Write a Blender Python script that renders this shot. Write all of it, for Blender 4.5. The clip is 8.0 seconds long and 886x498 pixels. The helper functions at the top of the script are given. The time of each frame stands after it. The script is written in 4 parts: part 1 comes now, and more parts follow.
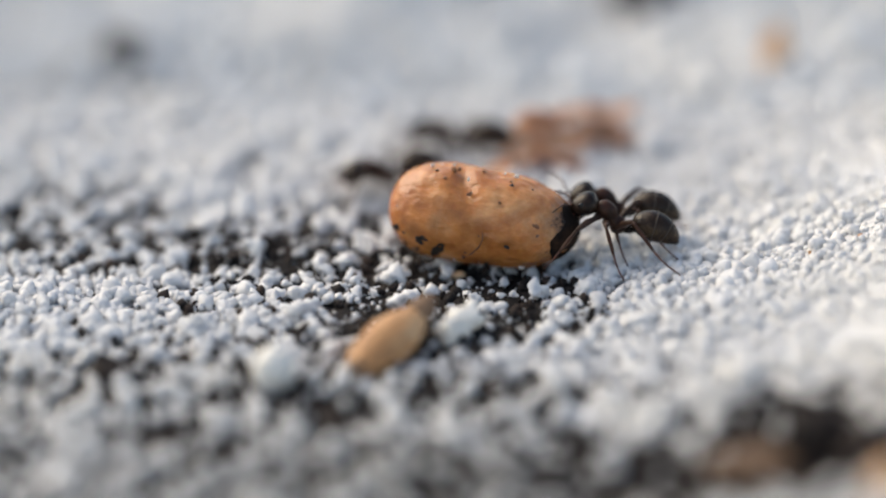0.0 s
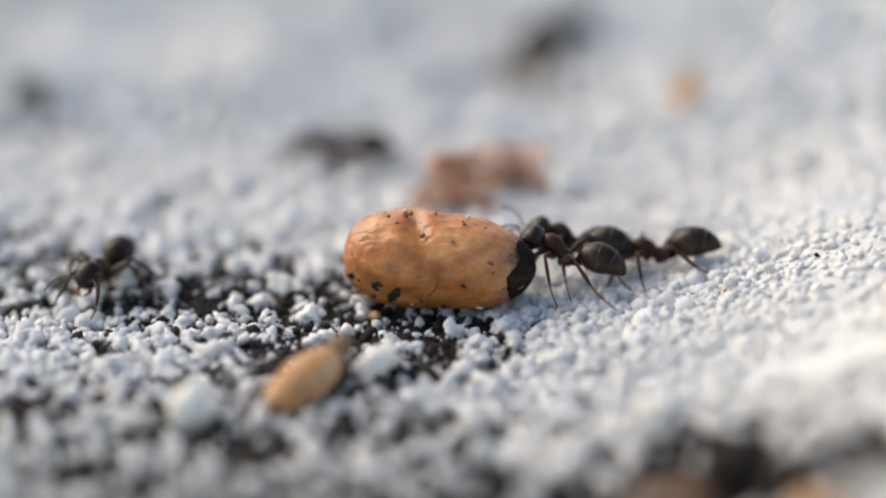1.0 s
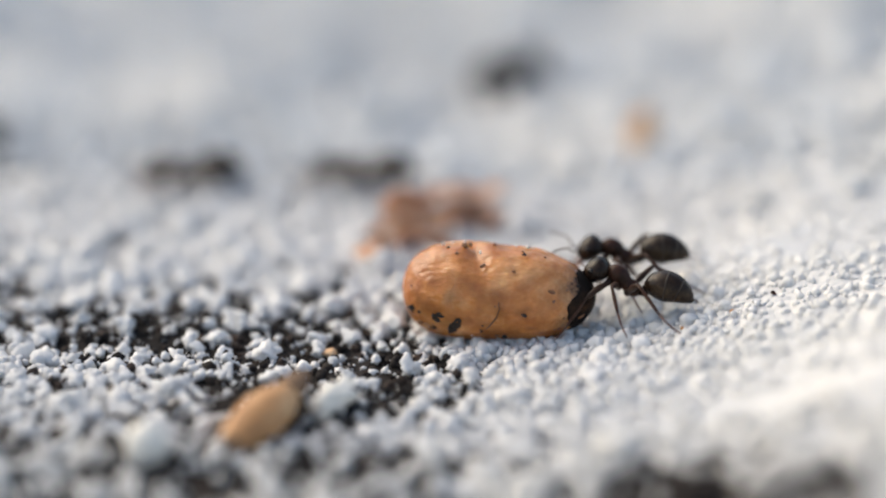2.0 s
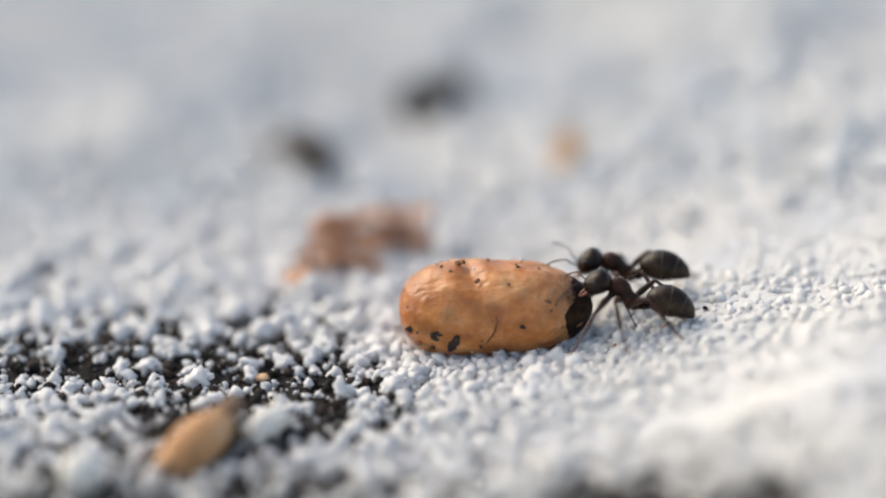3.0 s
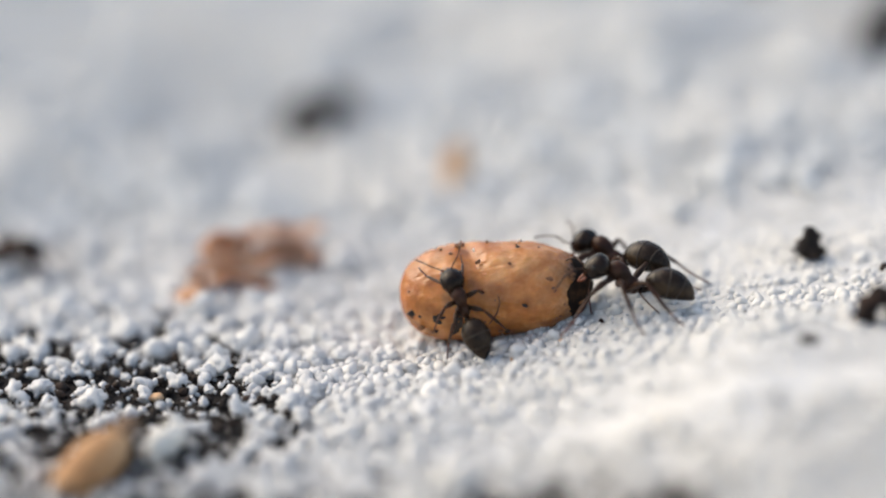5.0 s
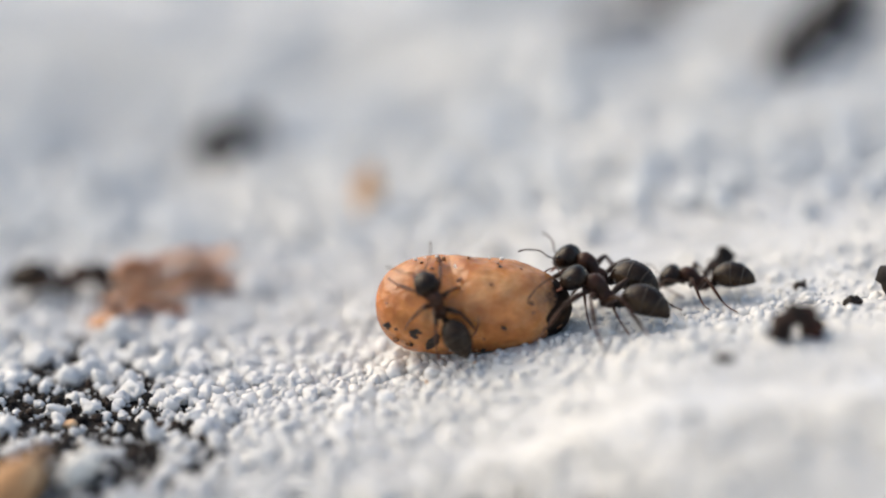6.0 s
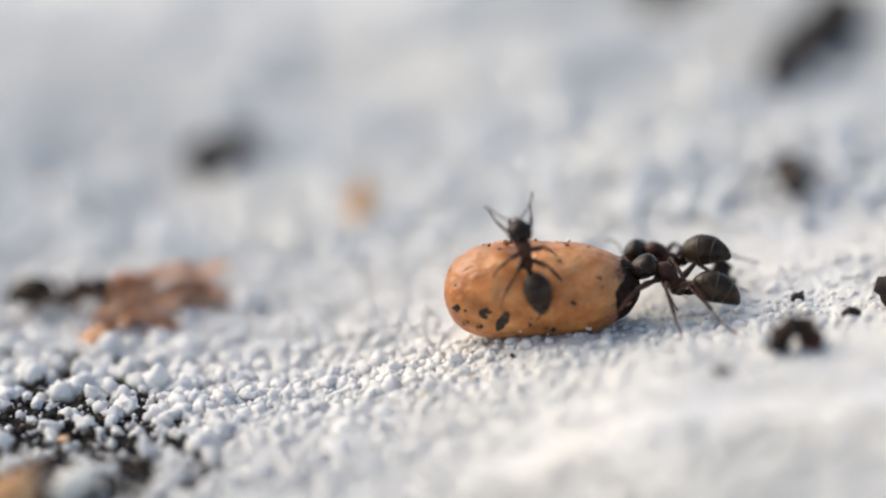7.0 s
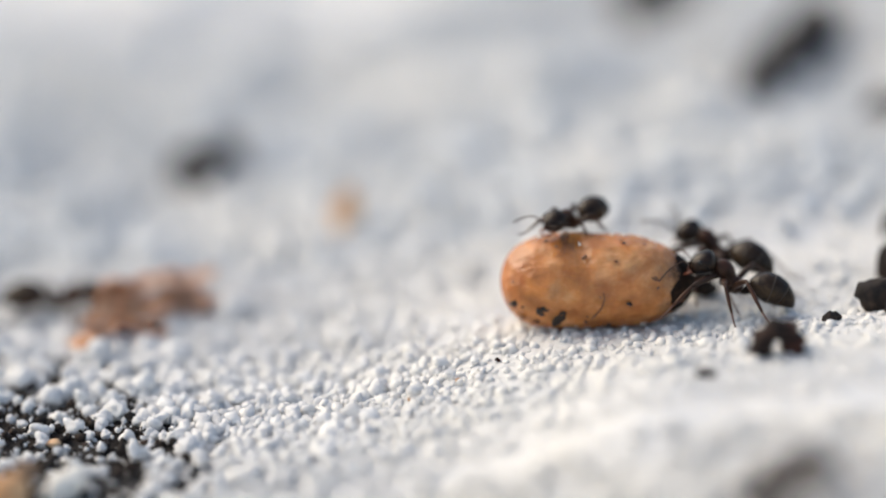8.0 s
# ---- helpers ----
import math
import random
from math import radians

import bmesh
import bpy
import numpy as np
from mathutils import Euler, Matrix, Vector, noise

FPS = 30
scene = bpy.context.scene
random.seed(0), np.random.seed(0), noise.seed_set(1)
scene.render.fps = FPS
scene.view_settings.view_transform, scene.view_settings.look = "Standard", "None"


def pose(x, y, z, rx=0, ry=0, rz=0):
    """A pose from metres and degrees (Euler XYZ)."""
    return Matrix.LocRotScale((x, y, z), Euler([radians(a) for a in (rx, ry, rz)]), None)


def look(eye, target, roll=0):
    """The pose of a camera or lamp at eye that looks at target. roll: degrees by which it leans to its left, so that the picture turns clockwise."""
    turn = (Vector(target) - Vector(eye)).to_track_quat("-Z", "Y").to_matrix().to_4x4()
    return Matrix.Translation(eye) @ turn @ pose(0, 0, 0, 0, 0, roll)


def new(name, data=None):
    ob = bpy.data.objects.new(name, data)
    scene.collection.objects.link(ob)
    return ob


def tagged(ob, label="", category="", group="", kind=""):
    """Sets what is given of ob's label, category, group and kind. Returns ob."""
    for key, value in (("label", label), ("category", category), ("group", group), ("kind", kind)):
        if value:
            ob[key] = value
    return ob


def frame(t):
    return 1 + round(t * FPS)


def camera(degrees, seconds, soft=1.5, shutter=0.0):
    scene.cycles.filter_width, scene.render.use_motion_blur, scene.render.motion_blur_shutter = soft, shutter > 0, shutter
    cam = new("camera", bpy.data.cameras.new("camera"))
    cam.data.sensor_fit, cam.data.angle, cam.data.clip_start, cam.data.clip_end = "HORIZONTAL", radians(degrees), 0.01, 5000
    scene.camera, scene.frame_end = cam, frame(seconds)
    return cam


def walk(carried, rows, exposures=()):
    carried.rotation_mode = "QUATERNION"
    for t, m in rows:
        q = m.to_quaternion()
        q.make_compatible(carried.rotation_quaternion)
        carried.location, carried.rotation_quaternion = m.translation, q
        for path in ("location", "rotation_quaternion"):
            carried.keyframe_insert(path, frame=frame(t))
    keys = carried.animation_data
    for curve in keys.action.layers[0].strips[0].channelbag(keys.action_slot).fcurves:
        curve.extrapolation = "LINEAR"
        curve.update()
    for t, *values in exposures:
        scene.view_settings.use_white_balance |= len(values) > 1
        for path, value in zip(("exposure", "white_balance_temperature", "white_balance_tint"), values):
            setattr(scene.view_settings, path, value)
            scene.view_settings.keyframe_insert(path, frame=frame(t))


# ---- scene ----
# All lengths below are in millimetres and are turned into metres by MM.
MM = 0.001
CAMERA_PATH = [
    (0.0, 3.86, -120.55, 51.3, 66.446, 0.982, 8.132),
    (0.5, 3.27, -120.73, 50.86, 67.011, 0.531, 7.36),
    (1.0, 3.04, -120.88, 50.14, 67.587, 0.513, 6.454),
    (1.5, 2.73, -121.03, 49.93, 67.958, 0.656, 5.737),
    (1.7, 2.57, -121.04, 49.85, 68.124, -0.206, 5.996),
    (2.8, 1.89, -120.79, 49.23, 68.778, 1.109, 3.883),
    (3.0, 1.65, -120.84, 49.16, 68.892, 0.617, 3.818),
    (3.5, 1.15, -120.89, 48.95, 69.153, 0.496, 3.022),
    (4.0, 0.33, -120.92, 48.91, 69.125, 0.353, 2.301),
    (4.2, 0.26, -120.9, 48.88, 69.107, 0.015, 2.248),
    (5.3, 0.27, -120.23, 48.44, 69.442, 0.709, 0.998),
    (5.5, 0.17, -120.28, 48.4, 69.562, 0.57, 0.612),
    (6.0, -0.05, -120.22, 48.14, 69.787, 0.5, -0.207),
    (6.5, -0.09, -119.89, 48.02, 69.819, 0.429, -0.157),
    (7.0, -0.46, -119.38, 47.76, 70.02, 0.655, -0.547),
    (7.5, -0.85, -120.87, 47.94, 70.246, 0.569, -0.992),
    (8.0, -1.07, -121.08, 47.58, 70.449, 0.512, -1.018),
]

cam = camera(14, 8.0, soft=2.0, shutter=0.22)
cam.data.dof.use_dof = True
cam.data.dof.focus_distance = 125.3 * MM
cam.data.dof.aperture_fstop = 13.0
cam.data.dof.aperture_blades = 7
walk(cam, [(t, pose(x * MM, y * MM, z * MM, rx, ry, rz)) for t, x, y, z, rx, ry, rz in CAMERA_PATH],
     exposures=[(0.0, 0.60, 6850, 6), (8.0, 0.60, 6850, 6)])

# ---- light ----
SUN_TURN, SUN_HEIGHT = -62.0, 42.0        # degrees: from +y towards +x, and above the horizon
world = bpy.data.worlds.new("sky")
scene.world = world
world.use_nodes = True
wn = world.node_tree.nodes
sky = wn.new("ShaderNodeTexSky")
sky.sky_type, sky.sun_disc = "NISHITA", False
sky.dust_density, sky.ozone_density = 4.0, 0.6
sky.sun_elevation, sky.sun_rotation = radians(SUN_HEIGHT), radians(SUN_TURN)
wn["Background"].inputs["Strength"].default_value = 0.15
world.node_tree.links.new(sky.outputs["Color"], wn["Background"].inputs["Color"])
sun_data = bpy.data.lights.new("sun", "SUN")
sun_data.energy, sun_data.angle, sun_data.color = 0.55, radians(70), (1.0, 0.90, 0.79)
sun = new("sun", sun_data)
a, e = radians(SUN_TURN), radians(SUN_HEIGHT)
sun.matrix_world = look((math.sin(a) * math.cos(e), math.cos(a) * math.cos(e), math.sin(e)), (0, 0, 0))


# ---- materials ----
def material(name, colours, scale, rough=0.6, bump=0.0, bump_scale=None, fine=None, random_tint=0.0,
             island=False, spec=0.5, blotch=None, stretch=None, sss=0.0, sss_radius=(0.3, 0.2, 0.12)):
    """Noise-varied surface. colours: two or three base colours; scale: noise cells a metre."""
    m = bpy.data.materials.new(name)
    m.use_nodes = True
    nt = m.node_tree
    n, l = nt.nodes, nt.links
    b = n["Principled BSDF"]
    tc = n.new("ShaderNodeTexCoord")
    nz = n.new("ShaderNodeTexNoise")
    nz.inputs["Scale"].default_value, nz.inputs["Detail"].default_value = scale, 6
    nz.inputs["Roughness"].default_value = 0.62
    l.new(tc.outputs["Object"], nz.inputs["Vector"])
    ramp = n.new("ShaderNodeValToRGB")
    ramp.color_ramp.elements[0].position, ramp.color_ramp.elements[1].position = 0.34, 0.68
    ramp.color_ramp.elements[0].color = (*colours[0], 1)
    ramp.color_ramp.elements[1].color = (*colours[-1], 1)
    if len(colours) == 3:
        mid = ramp.color_ramp.elements.new(0.5)
        mid.color = (*colours[1], 1)
    l.new(nz.outputs["Fac"], ramp.inputs["Fac"])
    colour = ramp.outputs["Color"]
    if fine:
        nf = n.new("ShaderNodeTexNoise")
        nf.inputs["Scale"].default_value, nf.inputs["Detail"].default_value = fine, 4
        l.new(tc.outputs["Object"], nf.inputs["Vector"])
        mr = n.new("ShaderNodeMapRange")
        mr.inputs["From Min"].default_value, mr.inputs["From Max"].default_value = 0.3, 0.7
        mr.inputs["To Min"].default_value, mr.inputs["To Max"].default_value = 0.72, 1.18
        l.new(nf.outputs["Fac"], mr.inputs["Value"])
        mx = n.new("ShaderNodeMix")
        mx.data_type, mx.blend_type = "RGBA", "MULTIPLY"
        mx.inputs["Factor"].default_value = 1
        l.new(colour, mx.inputs["A"])
        l.new(mr.outputs["Result"], mx.inputs["B"])
        colour = mx.outputs["Result"]
    if blotch:
        shade, size, edge = blotch
        nw = n.new("ShaderNodeTexNoise")
        nw.inputs["Scale"].default_value, nw.inputs["Detail"].default_value, nw.inputs["Distortion"].default_value = size, 7, 0.8
        l.new(tc.outputs["Object"], nw.inputs["Vector"])
        mk = n.new("ShaderNodeMapRange")
        mk.inputs["From Min"].default_value, mk.inputs["From Max"].default_value = edge, edge + 0.13
        mk.inputs["To Max"].default_value = 0.75
        l.new(nw.outputs["Fac"], mk.inputs["Value"])
        mb = n.new("ShaderNodeMix")
        mb.data_type = "RGBA"
        l.new(mk.outputs["Result"], mb.inputs["Factor"])
        l.new(colour, mb.inputs["A"])
        mb.inputs["B"].default_value = (*shade, 1)
        colour = mb.outputs["Result"]
    if random_tint:
        geo = n.new("ShaderNodeNewGeometry") if island else n.new("ShaderNodeObjectInfo")
        mr2 = n.new("ShaderNodeMapRange")
        mr2.inputs["To Min"].default_value, mr2.inputs["To Max"].default_value = 1 - random_tint, 1 + 0.4 * random_tint
        l.new(geo.outputs["Random Per Island" if island else "Random"], mr2.inputs["Value"])
        mx2 = n.new("ShaderNodeMix")
        mx2.data_type, mx2.blend_type = "RGBA", "MULTIPLY"
        mx2.inputs["Factor"].default_value = 1
        l.new(colour, mx2.inputs["A"])
        l.new(mr2.outputs["Result"], mx2.inputs["B"])
        colour = mx2.outputs["Result"]
    l.new(colour, b.inputs["Base Color"])
    b.inputs["Roughness"].default_value = rough
    b.inputs["Specular IOR Level"].default_value = spec
    if sss:
        b.inputs["Subsurface Weight"].default_value = sss
        b.inputs["Subsurface Radius"].default_value = sss_radius
        b.inputs["Subsurface Scale"].default_value = MM
    if bump:
        nb = n.new("ShaderNodeTexNoise")
        nb.inputs["Scale"].default_value, nb.inputs["Detail"].default_value = bump_scale or scale * 3, 5
        if stretch:
            mp = n.new("ShaderNodeMapping")
            mp.inputs["Scale"].default_value = stretch
            mp.inputs["Rotation"].default_value = (0.3, 0.5, 0.4)
            l.new(tc.outputs["Object"], mp.inputs["Vector"])
            l.new(mp.outputs["Vector"], nb.inputs["Vector"])
        else:
            l.new(tc.outputs["Object"], nb.inputs["Vector"])
        bp = n.new("ShaderNodeBump")
        bp.inputs["Strength"].default_value, bp.inputs["Distance"].default_value = 0.6, bump * MM
        l.new(nb.outputs["Fac"], bp.inputs["Height"])
        l.new(bp.outputs["Normal"], b.inputs["Normal"])
    return m


SOIL = material("dark_soil", [(0.006, 0.005, 0.005), (0.016, 0.013, 0.012), (0.045, 0.037, 0.032)], 900, 0.9, 0.25, 3500, fine=5200, spec=0.25)
def see_through(m, share):
    """Let part of the light pass through a pale grain."""
    n, l = m.node_tree.nodes, m.node_tree.links
    b, out = n["Principled BSDF"], n["Material Output"]
    tr, mix = n.new("ShaderNodeBsdfTranslucent"), n.new("ShaderNodeMixShader")
    mix.inputs["Fac"].default_value = share
    l.new(b.inputs["Base Color"].links[0].from_socket, tr.inputs["Color"])
    l.new(b.outputs["BSDF"], mix.inputs[1])
    l.new(tr.outputs["BSDF"], mix.inputs[2])
    l.new(mix.outputs["Shader"], out.inputs["Surface"])
    return m


# noise colours of sand and far grain paint in bluish skylit hollows, cream bumps
SAND = material("white_sand", [(0.53, 0.555, 0.59), (0.595, 0.60, 0.60), (0.64, 0.63, 0.605)], 210, 0.8, 0.03, 2600, sss=0.6, sss_radius=(0.35, 0.34, 0.32))
GRAIN_FAR = material("sky_painted_grain", [(0.52, 0.565, 0.62), (0.68, 0.695, 0.70), (0.79, 0.775, 0.745)], 190, 0.7, random_tint=0.10, island=True, spec=0.2)
GRAIN_BANK = material("cream_grain", [(0.66, 0.66, 0.65), (0.72, 0.71, 0.68)], 200, 0.5, random_tint=0.05, island=True, spec=0.25, sss=0.5, sss_radius=(0.3, 0.29, 0.27))
GRAIN = see_through(material("white_grain", [(0.80, 0.805, 0.815), (0.88, 0.875, 0.86)], 600, 0.55, 0.02, 5000, random_tint=0.12, spec=0.25, island=True), 0.2)
PEBBLE = material("pale_pebble", [(0.78, 0.75, 0.68), (0.88, 0.86, 0.80)], 900, 0.5, 0.04, 4000)
BAND = material("ant_band", [(0.016, 0.010, 0.007), (0.050, 0.034, 0.021)], 1800, 0.45, spec=0.3)
CRUMB = material("soil_crumb", [(0.008, 0.006, 0.006), (0.022, 0.017, 0.015), (0.060, 0.038, 0.028)], 900, 0.85, 0.1, 4500, spec=0.3)
RUST = material("rusty_crumb", [(0.010, 0.007, 0.006), (0.030, 0.015, 0.011), (0.11, 0.035, 0.020)], 1100, 0.8, 0.1, 4500, spec=0.3)
HUSK = material("brown_husk", [(0.45, 0.19, 0.075), (0.70, 0.43, 0.27), (0.90, 0.78, 0.69)], 420, 0.7, 0.12, 2500, sss=0.5, sss_radius=(0.4, 0.3, 0.25))
SEED = material("tan_seed", [(0.34, 0.155, 0.055), (0.50, 0.26, 0.105), (0.68, 0.44, 0.24)], 800, 0.55, 0.05, 2800)
SEED_TIP = material("seed_tip", [(0.12, 0.07, 0.04), (0.22, 0.13, 0.07)], 1200, 0.7, 0.05, 3000)
OCHRE = material("ochre_fleck", [(0.70, 0.38, 0.18), (0.82, 0.57, 0.34)], 900, 0.6, 0.05, 3000)
SILK = material("cocoon_silk", [(0.37, 0.122, 0.030), (0.52, 0.205, 0.058), (0.66, 0.355, 0.160)], 460, 0.26, 0.24, 2100, fine=1500, stretch=(0.5, 1.0, 1.0), blotch=((0.30, 0.090, 0.022), 420, 0.55), sss=0.35, sss_radius=(0.9, 0.42, 0.18))
CAP = material("cocoon_cap", [(0.005, 0.003, 0.002), (0.012, 0.007, 0.005), (0.05, 0.025, 0.012)], 1300, 0.75, 0.1, 2500, spec=0.15)
SPOT = material("cocoon_spot", [(0.012, 0.008, 0.006), (0.035, 0.02, 0.012)], 2500, 0.6, 0.03, 5000)
# the silk turns brown and then sooty towards its black end, with a ragged border
sn, sl = SILK.node_tree.nodes, SILK.node_tree.links
silk_colour = sn["Principled BSDF"].inputs["Base Color"].links[0].from_socket
s_place, s_axis, s_noise, s_add = sn.new("ShaderNodeTexCoord"), sn.new("ShaderNodeSeparateXYZ"), sn.new("ShaderNodeTexNoise"), sn.new("ShaderNodeMath")
sl.new(s_place.outputs["Object"], s_axis.inputs["Vector"])
sl.new(s_place.outputs["Object"], s_noise.inputs["Vector"])
s_noise.inputs["Scale"].default_value, s_noise.inputs["Detail"].default_value = 1100, 7
s_noise.inputs["Roughness"].default_value = 0.7
s_add.operation = "MULTIPLY_ADD"
s_add.inputs[1].default_value = 2.2 * MM
sl.new(s_noise.outputs["Fac"], s_add.inputs[0])
sl.new(s_axis.outputs["X"], s_add.inputs[2])
for lo, hi, shade in ((3.35, 4.15, (0.17, 0.066, 0.024)), (3.85, 4.1, (0.012, 0.007, 0.005))):
    s_range, s_mix = sn.new("ShaderNodeMapRange"), sn.new("ShaderNodeMix")
    s_range.inputs["From Min"].default_value, s_range.inputs["From Max"].default_value = lo * MM, hi * MM
    sl.new(s_add.outputs["Value"], s_range.inputs["Value"])
    s_mix.data_type = "RGBA"
    sl.new(s_range.outputs["Result"], s_mix.inputs["Factor"])
    sl.new(silk_colour, s_mix.inputs["A"])
    s_mix.inputs["B"].default_value = (*shade, 1)
    silk_colour = s_mix.outputs["Result"]
sl.new(silk_colour, sn["Principled BSDF"].inputs["Base Color"])
s_dull = sn.new("ShaderNodeMapRange")
s_dull.inputs["To Min"].default_value, s_dull.inputs["To Max"].default_value = 0.26, 0.85
sl.new(s_range.outputs["Result"], s_dull.inputs["Value"])
sl.new(s_dull.outputs["Result"], sn["Principled BSDF"].inputs["Roughness"])
STAIN = material("cocoon_stain", [(0.10, 0.04, 0.017), (0.26, 0.11, 0.04)], 1900, 0.6, 0.03, 5000)
CHITIN = material("ant_chitin", [(0.008, 0.005, 0.004), (0.017, 0.010, 0.007), (0.036, 0.021, 0.013)], 1500, 0.24, 0.012, 9000, fine=6000, spec=0.20)
GASTER = material("ant_gaster", [(0.010, 0.006, 0.004), (0.025, 0.015, 0.009), (0.066, 0.043, 0.024)], 1300, 0.27, 0.015, 9000, fine=9000, spec=0.20)
THORAX = material("ant_thorax", [(0.020, 0.009, 0.006), (0.046, 0.019, 0.011), (0.085, 0.038, 0.023)], 1700, 0.32, 0.02, 7000, fine=6000, spec=0.2)
FEMUR = material("ant_femur", [(0.020, 0.010, 0.006), (0.040, 0.019, 0.011), (0.065, 0.032, 0.020)], 1500, 0.38, spec=0.25)
SHIN = material("ant_shin", [(0.026, 0.011, 0.007), (0.048, 0.020, 0.011), (0.080, 0.035, 0.020)], 1500, 0.4, spec=0.25)
FOOT = material("ant_foot", [(0.05, 0.019, 0.011), (0.085, 0.033, 0.019), (0.13, 0.056, 0.033)], 1500, 0.45, spec=0.4, sss=0.3, sss_radius=(0.12, 0.05, 0.03))
JAW = material("ant_jaw", [(0.11, 0.025, 0.012), (0.20, 0.05, 0.022)], 1800, 0.4)
EYE = material("ant_eye", [(0.006, 0.005, 0.005), (0.012, 0.010, 0.010)], 2500, 0.15)


# ---- building helpers ----
def mesh_object(name, bm, mat, smooth=True):
    me = bpy.data.meshes.new(name)
    bmesh.ops.recalc_face_normals(bm, faces=bm.faces)
    bm.to_mesh(me)
    bm.free()
    me.materials.append(mat)
    if smooth:
        me.polygons.foreach_set("use_smooth", [True] * len(me.polygons))
    return new(name, me)


def part(name, bm, mat, parent, label="", at=None):
    ob = mesh_object(name, bm, mat)
    ob.parent = parent
    if at is not None:
        ob.matrix_basis = at
    return tagged(ob, label) if label else ob


def thing(name, label, category, group=""):
    return tagged(new(name), label, category, group)


def loft(bm, centres, radii, sides=10, up=(0, 0, 1), squash=1.0):
    """A closed tapering tube through centres (mm), with a radius at each; squash flattens it along up."""
    pts = [Vector(c) for c in centres]
    rings = []
    for i, p in enumerate(pts):
        d = (pts[min(i + 1, len(pts) - 1)] - pts[max(i - 1, 0)]).normalized()
        u = Vector(up)
        if abs(u.dot(d)) > 0.95:
            u = Vector((1, 0, 0))
        s = d.cross(u).normalized()
        u = s.cross(d).normalized()
        rings.append([bm.verts.new((p + (s * math.cos(2 * math.pi * k / sides) + u * squash * math.sin(2 * math.pi * k / sides)) * radii[i]) * MM)
                      for k in range(sides)])
    for r0, r1 in zip(rings, rings[1:]):
        for k in range(sides):
            bm.faces.new((r0[k], r0[(k + 1) % sides], r1[(k + 1) % sides], r1[k]))
    for ring, tip in ((rings[0], pts[0]), (rings[-1], pts[-1])):
        c = bm.verts.new(tip * MM)
        for k in range(sides):
            bm.faces.new((ring[k], ring[(k + 1) % sides], c))
    return bm


def rough_up(bm, amount, size, seed):
    """Push vertices along their normals by noise: amount and size in mm."""
    bm.normal_update()
    off = Vector((seed * 7.3, seed * 3.1, seed * 5.7))
    for v in bm.verts:
        k = noise.fractal(v.co / (size * MM) + off, 0.8, 2.0, 3)
        v.co += v.normal * k * amount * MM
    return bm


def blob(size, detail=3, seed=0, amount=0.15, cell=0.6):
    """A lumpy ellipsoid with the half-axes size (mm)."""
    bm = bmesh.new()
    bmesh.ops.create_icosphere(bm, subdivisions=detail, radius=1.0)
    for v in bm.verts:
        v.co = Vector((v.co.x * size[0], v.co.y * size[1], v.co.z * size[2])) * MM
    return rough_up(bm, amount, cell, seed)


# ---- the ground ----
def smooth(a, b, x):
    t = np.clip((x - a) / (b - a), 0, 1)
    return t * t * (3 - 2 * t)


def waves(x, y, size, seed):
    """Cheap smooth noise from -1 to 1, cells of about size mm."""
    rng = np.random.RandomState(seed)
    out = 0
    for k in range(7):
        a, f, p = rng.uniform(0, math.pi), rng.uniform(0.6, 1.7) * 2 * math.pi / (2.2 * size), rng.uniform(0, 6.28)
        out = out + np.sin((x * math.cos(a) + y * math.sin(a)) * f + p)
    return out / 3.2


def terrain(x, y):
    near = np.exp(-(np.hypot(x, y) / 120.0) ** 2)
    z = 1.75 * smooth(-6.5, 4.5, x) + 0.085 * np.clip(x - 1, 0, 60)
    crest = -8 + 0.5 * np.clip(x - 2, -4, 7)                       # a swell of sand in front
    z = z + 1.0 * smooth(-2.2, 4.4, crest - y) * smooth(2.5, 7.5, x) * smooth(-34, -24, y)
    return z + near * (0.12 * waves(x, y, 4.0, 3) + smooth(6, 24, y) * (0.6 * waves(x, y, 8.0, 5) + 0.34 * waves(x, y, 3.4, 6)))


# bare places: x, y, half-length, half-depth, how bare
BARE = [(-14.6, -5.4, 4.0, 2.3, 1.9), (-12.6, -7.0, 3.8, 2.9, 1.8), (-13.0, -4.2, 3.4, 1.6, 1.4), (-13.2, -10.0, 4.4, 3.4, 1.8), (-10.6, -7.4, 2.0, 1.2, 0.85), (-11.2, -12.0, 1.6, 2.6, 0.9), (-19.5, -5.0, 5.0, 3.0, 1.35),
        (-23.4, -15.4, 1.3, 1.7, 1.0), (-21.7, -9.7, 1.6, 1.3, 0.8), (-25.5, -5.0, 4.5, 2.4, 0.95), (-28.0, -3.0, 6.0, 4.5, 0.95), (-14, -22.0, 16.0, 5.0, 0.74), (-0.6, -18.4, 2.8, 2.2, 1.25),
        (-7.0, -18.6, 2.2, 1.8, 0.8), (-0.4, -18.8, 1.8, 1.4, 0.85), (0.5, -20.8, 4.0, 3.0, 1.4), (-5.0, -21.6, 4.0, 2.4, 1.1), (3.6, -23.2, 1.6, 1.6, 0.7), (-12.5, -1.6, 3.6, 1.8, 0.95), (-17.5, -1.5, 4.0, 2.0, 0.9), (-29.5, 13.5, 1.2, 2.0, 0.8),
        (-13, 1.0, 5.0, 1.6, 0.42), (-25.0, 3.5, 8.0, 3.6, 0.50), (-20.0, 7.5, 8.0, 2.6, 0.36), (-31.0, 9.0, 6.0, 4.0, 0.40), (-17, -14.5, 11, 4.0, 0.8), (-31, -20, 8, 6, 0.7), (-33, -6, 6, 4, 0.6)]


